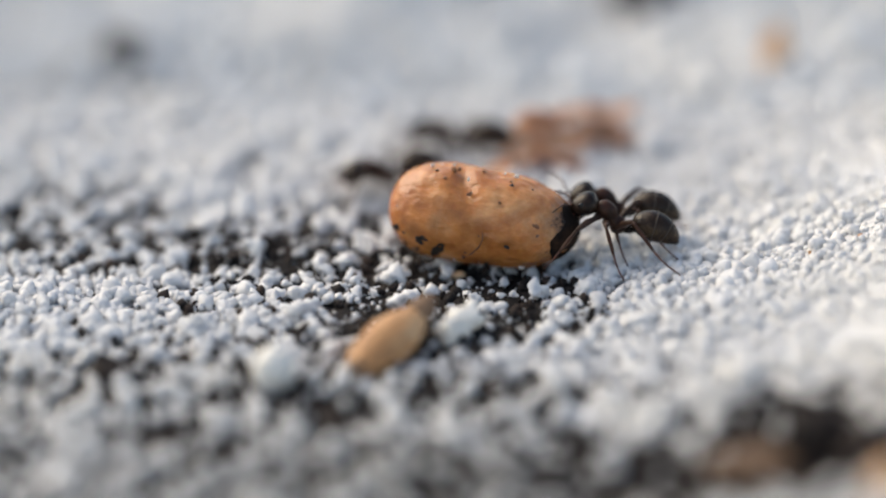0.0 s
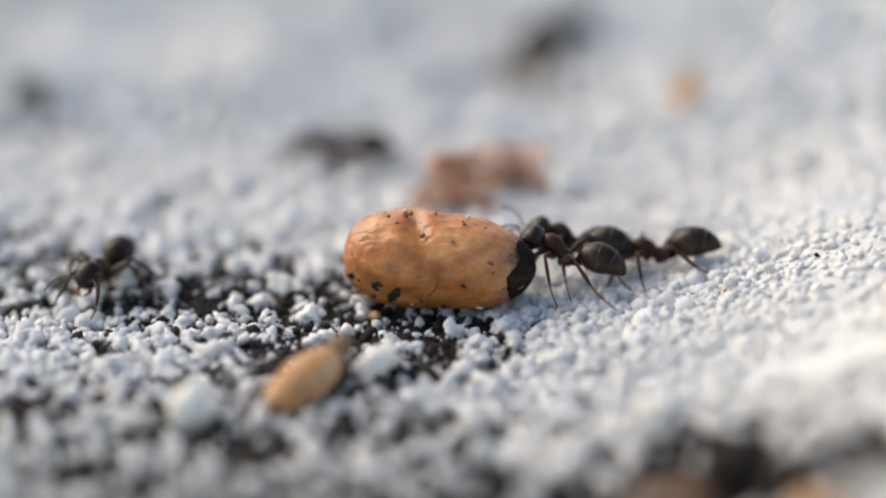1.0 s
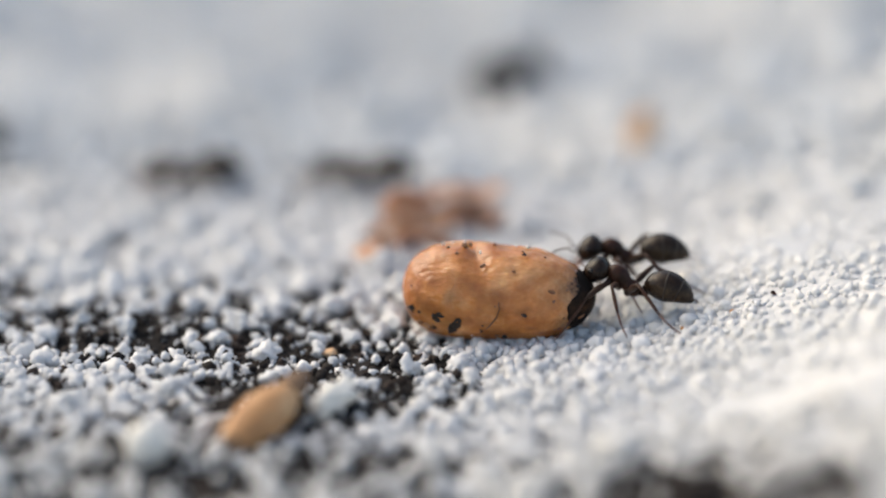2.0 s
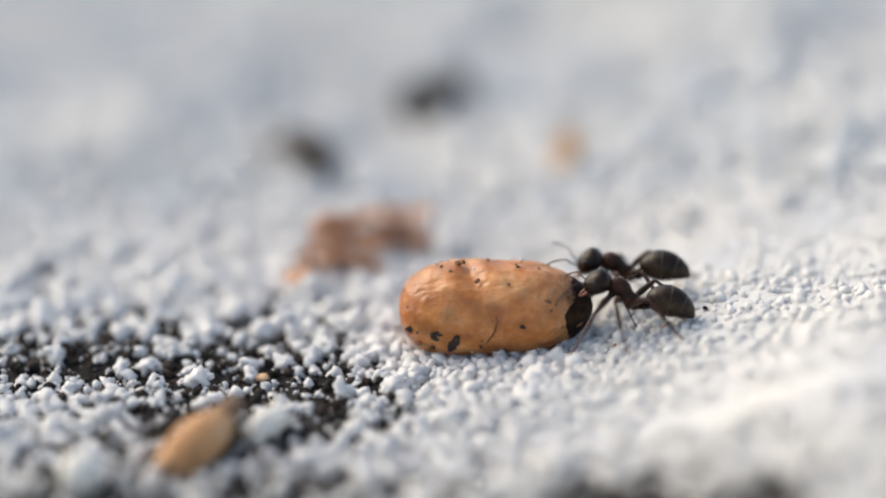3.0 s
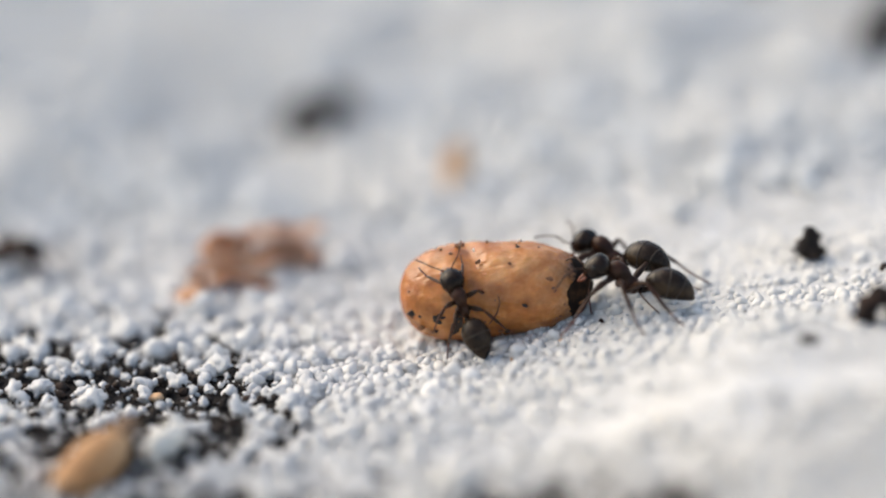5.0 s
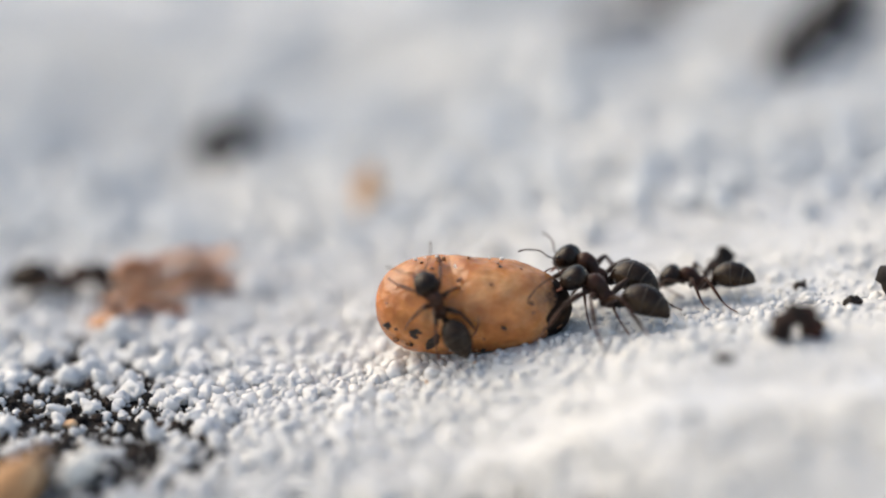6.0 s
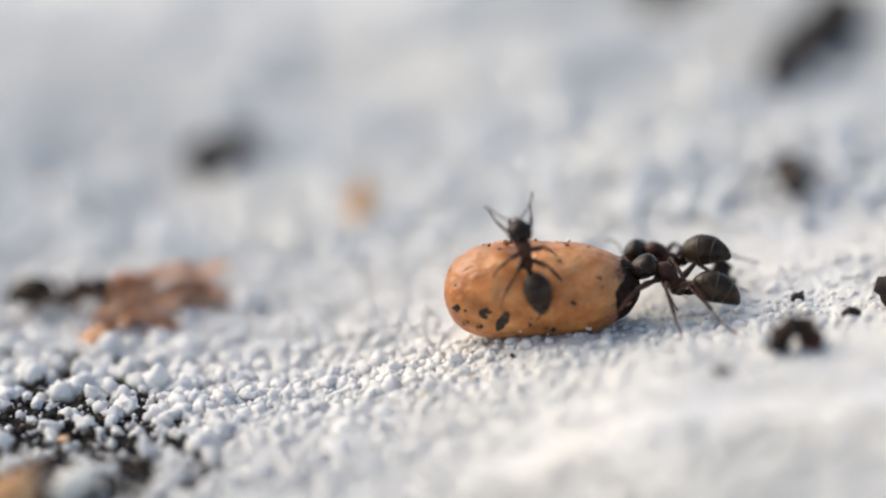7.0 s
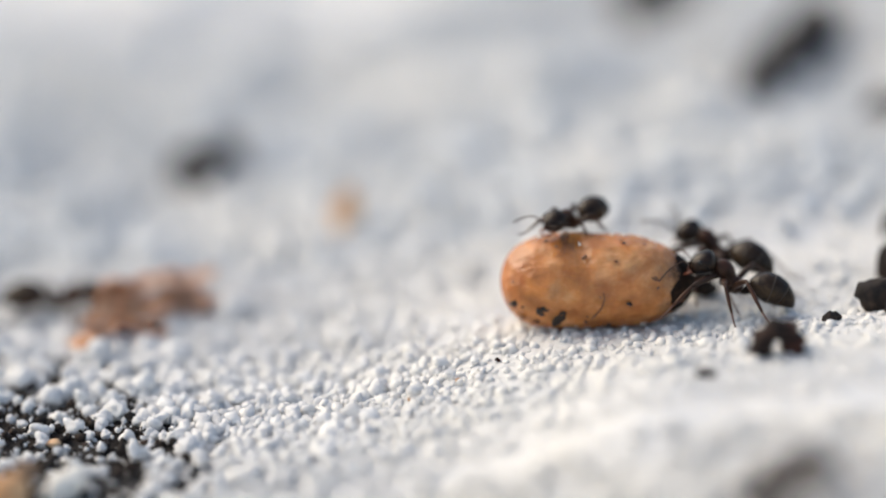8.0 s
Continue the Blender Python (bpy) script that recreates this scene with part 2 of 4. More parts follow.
def bareness(x, y):
    s = 0
    for cx, cy, rx, ry, k in BARE:
        s = np.maximum(s, k * np.exp(-((x - cx) / rx) ** 2 - ((y - cy) / ry) ** 2))
    return np.clip(s + (0.22 * waves(x, y, 1.5, 11) + 0.26 * waves(x, y, 0.6, 12)) * smooth(0.08, 0.3, s), 0, 1.3)


def axis(lo, hi, step, reach):
    """Even steps from lo to hi, then ever longer ones out to reach."""
    mid = list(np.arange(lo, hi + step / 2, step))
    d, out, k = step, [], 0.0
    while k < reach:
        d *= 1.35
        k += d
        out.append(k)
    return np.array([lo - o for o in reversed(out)] + mid + [hi + o for o in out])


def sheet(name, height, mat, step):
    xs, ys = axis(-44, 34, step, 60000), axis(-34, 62, step, 60000)
    X, Y = np.meshgrid(xs, ys)
    Zm = height(X, Y)
    verts = np.stack([X, Y, Zm], -1).reshape(-1, 3) * MM
    nx, ny = len(xs), len(ys)
    i = (np.arange(ny - 1)[:, None] * nx + np.arange(nx - 1)).ravel()
    faces = np.stack([i, i + 1, i + nx + 1, i + nx], 1)
    me = bpy.data.meshes.new(name)
    me.from_pydata(verts.tolist(), [], faces.tolist())
    me.materials.append(mat)
    me.polygons.foreach_set("use_smooth", [True] * len(me.polygons))
    return new(name, me)


def soil_height(x, y):
    return terrain(x, y) - 0.28 + 0.10 * waves(x, y, 0.7, 21) + 0.05 * waves(x, y, 0.3, 22)


def drift_height(x, y):
    return terrain(x, y) - 0.06 - 0.14 * smooth(-5, -11, x) * smooth(24, 12, y) * smooth(-60, -46, x) * smooth(-60, -46, y) - 0.66 * smooth(0.12, 0.4, bareness(x, y)) + 0.035 * waves(x, y, 0.9, 31) + 0.02 * waves(x, y, 0.4, 32)


def cobbles(x, y, cell, seed):
    """Packed round grains as a height from 0 to 1: domes of uneven size on a jittered grid of cells (mm)."""
    gx, gy = np.floor(x / cell).astype(int), np.floor(y / cell).astype(int)
    best = np.zeros_like(x)
    table = np.random.RandomState(seed).uniform(0, 1, (256, 256, 4))
    for i in (-1, 0, 1):
        for j in (-1, 0, 1):
            q = table[(gx + i) % 256, (gy + j) % 256]
            dx = x - (gx + i + 0.15 + 0.7 * q[..., 0]) * cell
            dy = y - (gy + j + 0.15 + 0.7 * q[..., 1]) * cell
            r = cell * (0.45 + 0.55 * q[..., 2])
            best = np.maximum(best, np.sqrt(np.clip(1 - (dx * dx + dy * dy) / (r * r), 0, 1)) * (0.45 + 0.55 * q[..., 2]) * (0.75 + 0.25 * q[..., 3]))
    return best


def bank_height(x, y):
    inside = smooth(-8.5, -5.0, x) * smooth(20, 17, x) * smooth(-12.6, -10.4, y) * smooth(9.6, 6.0, y)
    return drift_height(x, y) - 0.10 + inside * (0.08 + 0.105 * cobbles(x, y, 0.26, 61) + 0.04 * cobbles(x + 3.3, y + 1.7, 0.15, 62))


def bank(step):
    xs, ys = np.arange(-8.6, 20.1, step), np.arange(-12.7, 9.7, step)
    X, Y = np.meshgrid(xs, ys)
    verts = np.stack([X, Y, bank_height(X, Y)], -1).reshape(-1, 3) * MM
    nx, ny = len(xs), len(ys)
    i = (np.arange(ny - 1)[:, None] * nx + np.arange(nx - 1)).ravel()
    me = bpy.data.meshes.new("sand_bank")
    me.from_pydata(verts.tolist(), [], np.stack([i, i + 1, i + nx + 1, i + nx], 1).tolist())
    me.materials.append(SAND)
    me.polygons.foreach_set("use_smooth", [True] * len(me.polygons))
    return new("sand_bank", me)


tagged(bank(0.06), "close-packed fine white grains of the sand bank", "sand", kind="stuff")
tagged(sheet("ground", soil_height, SOIL, 0.4), "dark crumbly soil under a layer of white sand", "ground", kind="structure")
tagged(sheet("sand_drift", drift_height, SAND, 0.4), "bank of fine white sand lying on dark soil", "sand", kind="stuff")


def scatter(name, count, seed, sizes, region, mat, label, keep, detail, sink=0.2, category="sand", finer=0.0, jag=0.6):
    """Many loose grains as one object: each a lumpy little stone, turned at random, lying on the ground."""
    rng = np.random.RandomState(seed)
    shapes = []
    for k in range(8):
        bm = bmesh.new()
        bmesh.ops.create_icosphere(bm, subdivisions=detail, radius=1.0)
        v = np.array([w.co[:] for w in bm.verts])
        f = np.array([[w.index for w in face.verts] for face in bm.faces])
        bm.free()
        lump = np.array([noise.noise(Vector(w * 1.35 + k * 9.1)) + 0.5 * noise.noise(Vector(w * 3.0 + k * 4.7)) for w in v])
        v = v * (1 + jag * lump[:, None]) * rng.uniform(0.7, 1.25, 3)
        shapes.append((v, f))
    x = rng.uniform(region[0], region[1], count)
    y = rng.uniform(region[2], region[3], count)
    ok = rng.uniform(0, 1, count) < keep(x, y)
    x, y = x[ok], y[ok]
    n = len(x)
    r = np.exp(rng.normal(math.log(sizes[0]), sizes[1], n)).clip(sizes[0] * 0.35, sizes[0] * 2.4)
    r = r * (1 - finer * smooth(-9, 3, x))
    base = np.maximum(np.maximum(soil_height(x, y), drift_height(x, y)), bank_height(x, y))
    V, Fc, start = [], [], 0
    q = rng.normal(size=(n, 4))
    q /= np.linalg.norm(q, axis=1)[:, None]
    w, a, b, c = q.T
    R = np.stack([1 - 2 * (b * b + c * c), 2 * (a * b - c * w), 2 * (a * c + b * w),
                  2 * (a * b + c * w), 1 - 2 * (a * a + c * c), 2 * (b * c - a * w),
                  2 * (a * c - b * w), 2 * (b * c + a * w), 1 - 2 * (a * a + b * b)], 1).reshape(n, 3, 3)
    pick = rng.randint(0, 8, n)
    for k, (v, f) in enumerate(shapes):
        j = np.where(pick == k)[0]
        P = np.einsum("nij,vj->nvi", R[j], v) * r[j][:, None, None]
        P += np.stack([x[j], y[j], base[j] + r[j] * (1 - sink * 2)], 1)[:, None, :]
        V.append(P.reshape(-1, 3))
        Fc.append((f[None] + (np.arange(len(j)) * len(v))[:, None, None] + start).reshape(-1, 3))
        start += len(j) * len(v)
    V, Fc = np.concatenate(V) * MM, np.concatenate(Fc)
    me = bpy.data.meshes.new(name)
    me.vertices.add(len(V))
    me.vertices.foreach_set("co", V.ravel())
    me.loops.add(Fc.size)
    me.loops.foreach_set("vertex_index", Fc.ravel().astype(np.int32))
    me.polygons.add(len(Fc))
    me.polygons.foreach_set("loop_start", np.arange(0, Fc.size, 3, dtype=np.int32))
    me.polygons.foreach_set("use_smooth", [True] * len(Fc))
    me.update(calc_edges=True)
    me.materials.append(mat)
    return tagged(new(name, me), label, category, kind="stuff")


def on_loose(x, y):
    return on_white(x, y) * (1 - 0.9 * smooth(-8, 1.5, x))


def on_far(x, y):
    return on_white(x, y) * smooth(5, 14, y)


def on_white(x, y):
    clump = 0.75 + 0.6 * waves(x, y, 0.55, 41)
    return (1 - 0.92 * smooth(0.2, 1.05, bareness(x, y))) * clump


scatter("sand_grains", 33000, 5, (0.134, 0.42), (-40, 2, -14, 10), GRAIN, "loose white sand grains strewn over dark soil", on_loose, 2, sink=0.22, finer=0.15)
scatter("sand_grains", 7000, 19, (0.10, 0.35), (-7, 20, -12, 9), GRAIN_BANK, "white sand grains half sunk in the bank", on_white, 2, sink=0.58, jag=0.35)
scatter("sand_grains", 30000, 6, (0.20, 0.42), (-42, 30, 5, 46), GRAIN_FAR, "loose white sand grains on the bank behind", on_far, 1)
scatter("sand_grains", 6500, 7, (0.17, 0.40), (-34, 20, -28, -14), GRAIN_BANK, "loose white sand grains close by on dark soil", on_white, 1)
scatter("sand_grains", 4200, 15, (0.165, 0.3), (-5, 13, -9, -1.0), GRAIN_BANK, "round white sand grains lying on the bank", lambda x, y: 0.16 + 0.6 * (1 - smooth(-3.5, 4, x)), 2, sink=0.5, jag=0.35)
scatter("sand_grains", 2600, 25, (0.21, 0.35), (-36, -9, -2.5, 10), GRAIN, "coarse white sand grains strewn behind the dark soil", on_white, 2, sink=0.15)
scatter("sand_clumps", 900, 16, (0.40, 0.4), (-42, 30, 14, 46), GRAIN_FAR, "clumped white sand on the bank behind", on_white, 2, sink=0.36)
scatter("sand_grit", 14000, 12, (0.062, 0.35), (-36, 0, -16, 8), GRAIN, "tiny white sand specks on dark soil",
        lambda x, y: 0.45 * smooth(0.15, 0.5, bareness(x, y)), 1)
scatter("soil_crumbs", 16000, 8, (0.095, 0.5), (-40, 20, -28, 6), CRUMB, "small black crumbs of soil among sand grains",
        lambda x, y: smooth(0.25, 0.6, bareness(x, y)), 1, category="soil")


def rest(x, y, lift=0.0):
    return float(max(soil_height(x, y), drift_height(x, y), bank_height(np.float64(x), np.float64(y)))) + lift


# ---- lone pieces on the ground ----
def lump(name, x, y, size, turn, mat, seed, label, category, group="", amount=0.15, cell=0.6, sink=0.15, detail=3, tilt=0):
    ob = mesh_object(name, blob(size, detail, seed, amount, cell), mat)
    ob.matrix_basis = pose(x * MM, y * MM, rest(x, y, size[2] * (1 - 2 * sink)) * MM, tilt, 0, turn)
    return tagged(ob, label, category, group)


def bump_grain(x, y, r, seed):
    return lump("sand_grain", x, y, (r, r * 0.85, r * 0.9), seed * 57, GRAIN, seed, "large rounded white sand grain lying on the soil", "sand grain",
                "large sand grains", 0.26, 0.3, 0.12, 3)


for k, (gx, gy, gr) in enumerate([(-15.0, -6.5, 0.45), (-7.4, -3.2, 0.36), (-5.2, -3.6, 0.32), (-8.3, -4.1, 0.30), (-10.8, -3.6, 0.42), (-11.3, -3.9, 0.3),
                                  (-9.4, -4.4, 0.3), (-6.6, -3.0, 0.3), (-13.5, -5.0, 0.3), (-16.9, -5.4, 0.3), (-3.9, -2.9, 0.28), (-12.2, -4.6, 0.33),
                                  (-7.05, 5.6, 0.62), (-17.8, -5.9, 0.33), (-20.4, -4.7, 0.36), (-9.9, -7.4, 0.33), (-14.6, -9.0, 0.36), (-18.9, -8.6, 0.4)]):
    bump_grain(gx, gy, gr, k + 1)
more = random.Random(12)
for k in range(50):
    gx, gy = more.uniform(-25, -8), more.uniform(-9.5, -3.0)
    bump_grain(gx, gy, more.choice((0.14, 0.16, 0.18, 0.21, 0.25)), k + 40)
lump("pebble", -17.6, -15.6, (0.74, 0.65, 0.8), 20, PEBBLE, 31, "rounded cream-white pebble standing on dark soil", "pebble", amount=0.1, sink=0.05)
lump("pebble", -12.05, -11.0, (1.15, 0.46, 0.58), 66, PEBBLE, 32, "long whitish pebble leaning beside the tan seed", "pebble", amount=0.34, cell=0.5, sink=0.0, detail=4)


def seed():
    s = thing("seed", "tan oval plant seed with a dark tip lying on soil", "seed")
    bm = bmesh.new()
    xs = np.linspace(-1.75, 1.15, 13)
    loft(bm, [(x, 0, 0) for x in xs], [0.80 * max(0.12, (1 - ((x + 0.25) / 1.62) ** 2)) ** 0.5 for x in xs], 14, squash=0.85)
    part("hull", rough_up(bm, 0.05, 0.7, 3), SEED, s)
    bm = bmesh.new()
    loft(bm, [(1.0, 0, 0), (1.3, 0, 0.02), (1.75, 0.02, 0.05), (2.15, 0.03, 0.04)], [0.5, 0.46, 0.32, 0.1], 12, squash=0.8)
    part("tip", rough_up(bm, 0.05, 0.4, 4), SEED_TIP, s, "dark brown withered tip")
    bm = bmesh.new()
    loft(bm, [(-1.95, 0, -0.02), (-1.75, 0, 0), (-1.6, 0, 0)], [0.12, 0.34, 0.42], 12)
    part("base", bm, SEED_TIP, s, "dark scar at the seed's base")
    s.matrix_basis = pose(-14.15 * MM, -12.9 * MM, rest(-14.15, -12.9, 0.68) * MM, 0, -10, 65)
    s.scale = (1.28, 1.12, 1.12)


seed()


def husk():
    """A crumpled scrap of papery shell: curled sheets with thickness."""
    h = thing("husk", "crumpled pinkish-brown papery husk lying on white sand", "husk")
    for k, (cx, cy, cz, ln, wd, curl, turn, lean) in enumerate([
            (-0.6, 0.7, 0.9, 1.9, 0.9, 1.1, 20, 25), (0.8, 0.7, 1.0, 1.7, 1.0, 0.9, -8, -10), (1.7, 0.1, 0.55, 1.2, 0.8, 1.5, -40, 30),
            (-1.5, -0.1, 0.6, 1.6, 0.8, 0.8, 50, -18), (-2.2, -1.2, 0.4, 1.1, 0.7, 1.2, 30, 20), (-0.9, -0.8, 0.45, 1.2, 0.8, 0.6, 85, 8),
            (0.2, 0.2, 0.35, 3.4, 1.5, 0.5, 12, 20), (0.3, 0.7, 1.1, 2.4, 1.1, 0.6, 6, 8), (2.0, 0.9, 1.0, 1.2, 0.8, 0.9, -20, 12), (-1.6, -0.9, 0.3, 1.9, 1.0, 0.5, 40, 10), (1.5, 0.9, 0.8, 0.9, 0.7, 1.3, 70, -30), (-0.2, -1.2, 0.3, 0.9, 0.6, 1.0, 15, 15)]):
        bm = bmesh.new()
        nu, nv = 18, 10
        g = [[None] * (nv + 1) for _ in range(nu + 1)]
        for i in range(nu + 1):
            for j in range(nv + 1):
                u, v = (i / nu - 0.5) * ln, (j / nv - 0.5)
                ang = v * 2.4 * curl
                edge = 1 - 0.35 * abs(u / ln * 2) ** 3
                p = Vector((u, math.sin(ang) * wd * 0.6 * edge, math.cos(ang) * wd * 0.42 * edge))
                w = noise.noise_vector(p * 1.5 + Vector((k * 5, 0, 0))) * 0.28
                g[i][j] = bm.verts.new((p + w) * MM)
        for i in range(nu):
            for j in range(nv):
                bm.faces.new((g[i][j], g[i + 1][j], g[i + 1][j + 1], g[i][j + 1]))
        bmesh.ops.solidify(bm, geom=bm.faces[:], thickness=0.07 * MM)
        part("flap", bm, HUSK, h, at=pose(cx * MM, cy * MM, cz * MM, lean, 0, turn))
    h.matrix_basis = pose(-10.4 * MM, 4.9 * MM, rest(-10.4, 4.9, 0.05) * MM, 0, 0, 26)
    h.scale = (1.28, 1.25, 1.15)


husk()
lump("fleck", -2.9, 14.0, (0.55, 0.5, 1.10), 30, OCHRE, 41, "orange-ochre fleck of plant matter on white sand", "plant fleck", amount=0.25)
lump("brown_flake", -1.6, -21.6, (1.3, 0.8, 0.5), 12, SEED_TIP, 42, "brown flake of bark half sunk in dark soil", "bark flake", amount=0.3)
lump("brown_flake", 2.9, -24.0, (0.9, 0.7, 0.5), 40, OCHRE, 43, "light brown flake of bark on dark soil", "bark flake", amount=0.3)
for k, (gx, gy, gr) in enumerate([(1.1, -4.9, 0.09), (2.5, -4.2, 0.10), (-0.6, -5.6, 0.07), (7.4, -5.0, 0.06), (0.3, -3.4, 0.06)]):
    lump("grit", gx, gy, (gr, gr * 0.8, gr), 40 * k, RUST if k % 2 else SEED, 80 + k, "tiny reddish-brown grit on white sand", "grit", "specks of grit", 0.03, 0.1)
lump("grit", -12.9, -5.6, (0.28, 0.2, 0.15), 20, OCHRE, 44, "tiny amber grit among the dark soil", "grit", amount=0.1)


def clod(x, y, size, turn, k, label="black crumb of soil lying on white sand", group="soil clods", amount=0.42, detail=3, sink=0.12):
    return lump("soil_clod", x, y, size, turn, CRUMB, k, label, "soil clod", group, amount, 0.45, sink, detail)


def spire_clod(x, y):
    """A jagged crumb: a tapering spire with knobs at its foot."""
    bm = bmesh.new()
    loft(bm, [(0, 0, 0), (0.02, 0, 0.2), (-0.03, 0, 0.55), (0.03, 0, 0.85), (0.05, 0, 1.2)], [0.20, 0.38, 0.42, 0.26, 0.09], 14)
    loft(bm, [(0.1, 0, 0.3), (0.42, -0.05, 0.22), (0.55, -0.05, 0.2)], [0.24, 0.2, 0.1], 10)
    loft(bm, [(-0.1, 0, 0.45), (-0.36, 0, 0.42), (-0.48, 0, 0.44)], [0.2, 0.16, 0.1], 10)
    bmesh.ops.subdivide_edges(bm, edges=bm.edges[:], cuts=1, use_grid_fill=True)
    ob = mesh_object("soil_clod", rough_up(bm, 0.20, 0.20, 51), CRUMB)
    ob.matrix_basis = pose(x * MM, y * MM, rest(x, y, -0.05) * MM, 0, 0, 0)
    tagged(ob, "jagged black crumb of soil standing upright on white sand", "soil clod", "soil clods")


spire_clod(9.98, 0.3)
clod(12.6, -1.3, (0.2, 0.16, 0.2), 0, 52)
clod(14.2, -4.05, (0.22, 0.17, 0.13), 0, 53, amount=0.3)


def arch_clod(x, y):
    """A crumb standing on two feet, with a gap under it."""
    bm = bmesh.new()
    pts = [(math.cos(a) * 0.58, 0.05 * math.sin(3 * a), math.sin(a) * 0.88) for a in np.linspace(-0.1, math.pi + 0.1, 14)]
    loft(bm, pts, [0.30] + [0.39 + 0.07 * math.sin(2.3 * k) for k in range(12)] + [0.18], 12, up=(0, 1, 0))
    bmesh.ops.subdivide_edges(bm, edges=bm.edges[:], cuts=1, use_grid_fill=True)
    ob = mesh_object("soil_clod", rough_up(bm, 0.12, 0.25, 54), RUST)
    ob.matrix_basis = pose(x * MM, y * MM, rest(x, y, 0.04) * MM, 0, 0, 8)
    tagged(ob, "dark reddish-brown arched crumb of soil on white sand", "soil clod", "soil clods")


arch_clod(11.75, -8.35)
# dark spot of a sand dimple, put in as a flat sunken lump
clod(9.3, -9.8, (0.4, 0.3, 0.12), 0, 57, sink=0.42, amount=0.12)
clod(-9.2, 21.6, (1.05, 0.85, 0.95), 0, 58, sink=0.06)
clod(-8.1, 23.0, (0.8, 0.6, 0.9), 40, 59, sink=0.06)
clod(15.8, 26.3, (1.35, 1.1, 1.2), 10, 60, "large dark clod of soil on the white bank")
clod(14.6, 23.6, (1.15, 0.95, 0.9), 60, 61)
clod(17.3, 28.8, (1.3, 1.2, 1.25), 30, 62)
clod(11.1, 36.5, (2.0, 1.2, 1.3), 0, 63)
clod(10.3, 35.2, (1.2, 0.9, 1.3), 30, 75, sink=0.06)
# two half-buried lumps added for faint grey smudges on the bank behind
clod(-21.5, 25.0, (1.0, 0.7, 0.3), 20, 72, sink=0.42)
clod(-5.0, 30.0, (1.0, 0.8, 0.35), 60, 73, sink=0.42)
clod(15.9, -2.9, (0.78, 0.55, 0.62), 0, 64, amount=0.22)
clod(16.25, -3.85, (0.34, 0.3, 0.24), 40, 65, amount=0.22)
clod(16.9, 0.6, (0.6, 0.5, 0.85), 15, 74, "dark brown clod of soil on the white bank", amount=0.25)
clod(17.5, 5.1, (0.5, 0.4, 0.5), 40, 66, amount=0.2)
clod(0.4, -20.6, (1.2, 0.8, 0.9), 10, 67, "large dark clod in bare soil")
clod(2.1, -21.8, (1.0, 0.8, 0.7), 80, 68, "large dark clod in bare soil")
clod(-29.4, 13.3, (0.7, 1.1, 0.8), 20, 69)
clod(-23.1, -15.4, (0.6, 0.8, 0.35), 20, 70)
clod(-15.9, 20.0, (0.9, 0.6, 0.25), 0, 71, sink=0.4)

COCOON_PATH = [
    (0.0, -12.06, -4.78, 1.56, 5.0, 37.5),
    (0.5, -11.49, -4.8, 1.56, 4.5, 37.5),
    (1.0, -10.63, -4.98, 1.56, 0.5, 35.1),
    (1.3, -9.81, -4.23, 1.56, 4.5, 31.1),
    (1.5, -9.45, -4.16, 1.56, 5.5, 24.4),
    (1.7, -8.45, -4.15, 1.56, 2.5, 33.5),
    (2.8, -5.22, -3.89, 1.63, -3.5, 31.9),
    (3.0, -4.83, -3.76, 1.67, -4.5, 31.9),
    (3.5, -3.32, -3.29, 1.91, -1.5, 28.1),
    (4.0, -2.68, -2.73, 2.05, -5.5, 22.3),
    (4.2, -2.57, -2.93, 2.07, -5.5, 24.4),
    (5.3, -0.49, -2.29, 2.56, -7.5, 30.4),
    (5.5, -0.07, -2.59, 2.65, -8.0, 30.4),
    (6.0, 1.04, -3.07, 2.9, -0.5, 35.1),
    (6.5, 1.97, -2.0, 3.16, 2.0, 34.3),
    (7.0, 3.6, -1.92, 3.5, -3.0, 26.0),
    (7.5, 5.24, -1.97, 3.67, -4.5, 38.5),
    (8.0, 6.12, -1.3, 3.75, -1.5, 38.0),
]
PULLER_PATH = [
    (0.0, -7.80, -4.89, 1.05, 16.4, -178.8),
    (0.5, -7.23, -4.89, 1.03, 14.0, -178.5),
    (1.0, -6.62, -4.37, 1.10, 9.2, -192.5),
    (1.3, -5.69, -4.82, 1.10, 14.3, -179.8),
    (1.5, -5.31, -4.78, 1.13, 12.2, -183.3),
    (1.7, -4.23, -4.12, 1.23, 5.6, -190.7),
    (2.8, -0.90, -4.72, 1.87, 14.6, -181.5),
    (3.0, -0.46, -4.89, 1.96, 13.7, -181.3),
    (3.5, 0.98, -4.65, 2.18, 15.3, -182.8),
    (4.0, 1.54, -4.13, 2.38, 17.4, -184.4),
    (4.2, 1.80, -4.38, 2.31, 13.4, -183.0),
    (5.3, 3.82, -3.34, 2.85, 12.1, -183.3),
    (5.5, 4.35, -2.84, 2.89, 12.8, -184.0),
    (6.0, 5.25, -3.95, 2.98, 13.3, -192.7),
    (6.5, 6.29, -3.59, 3.08, 13.7, -185.1),
    (7.0, 7.86, -2.31, 3.22, 14.8, -185.8),
    (7.5, 9.57, -1.82, 3.35, 13.8, -185.8),
    (8.0, 10.41, -2.31, 3.48, 19.5, -188.1),
]
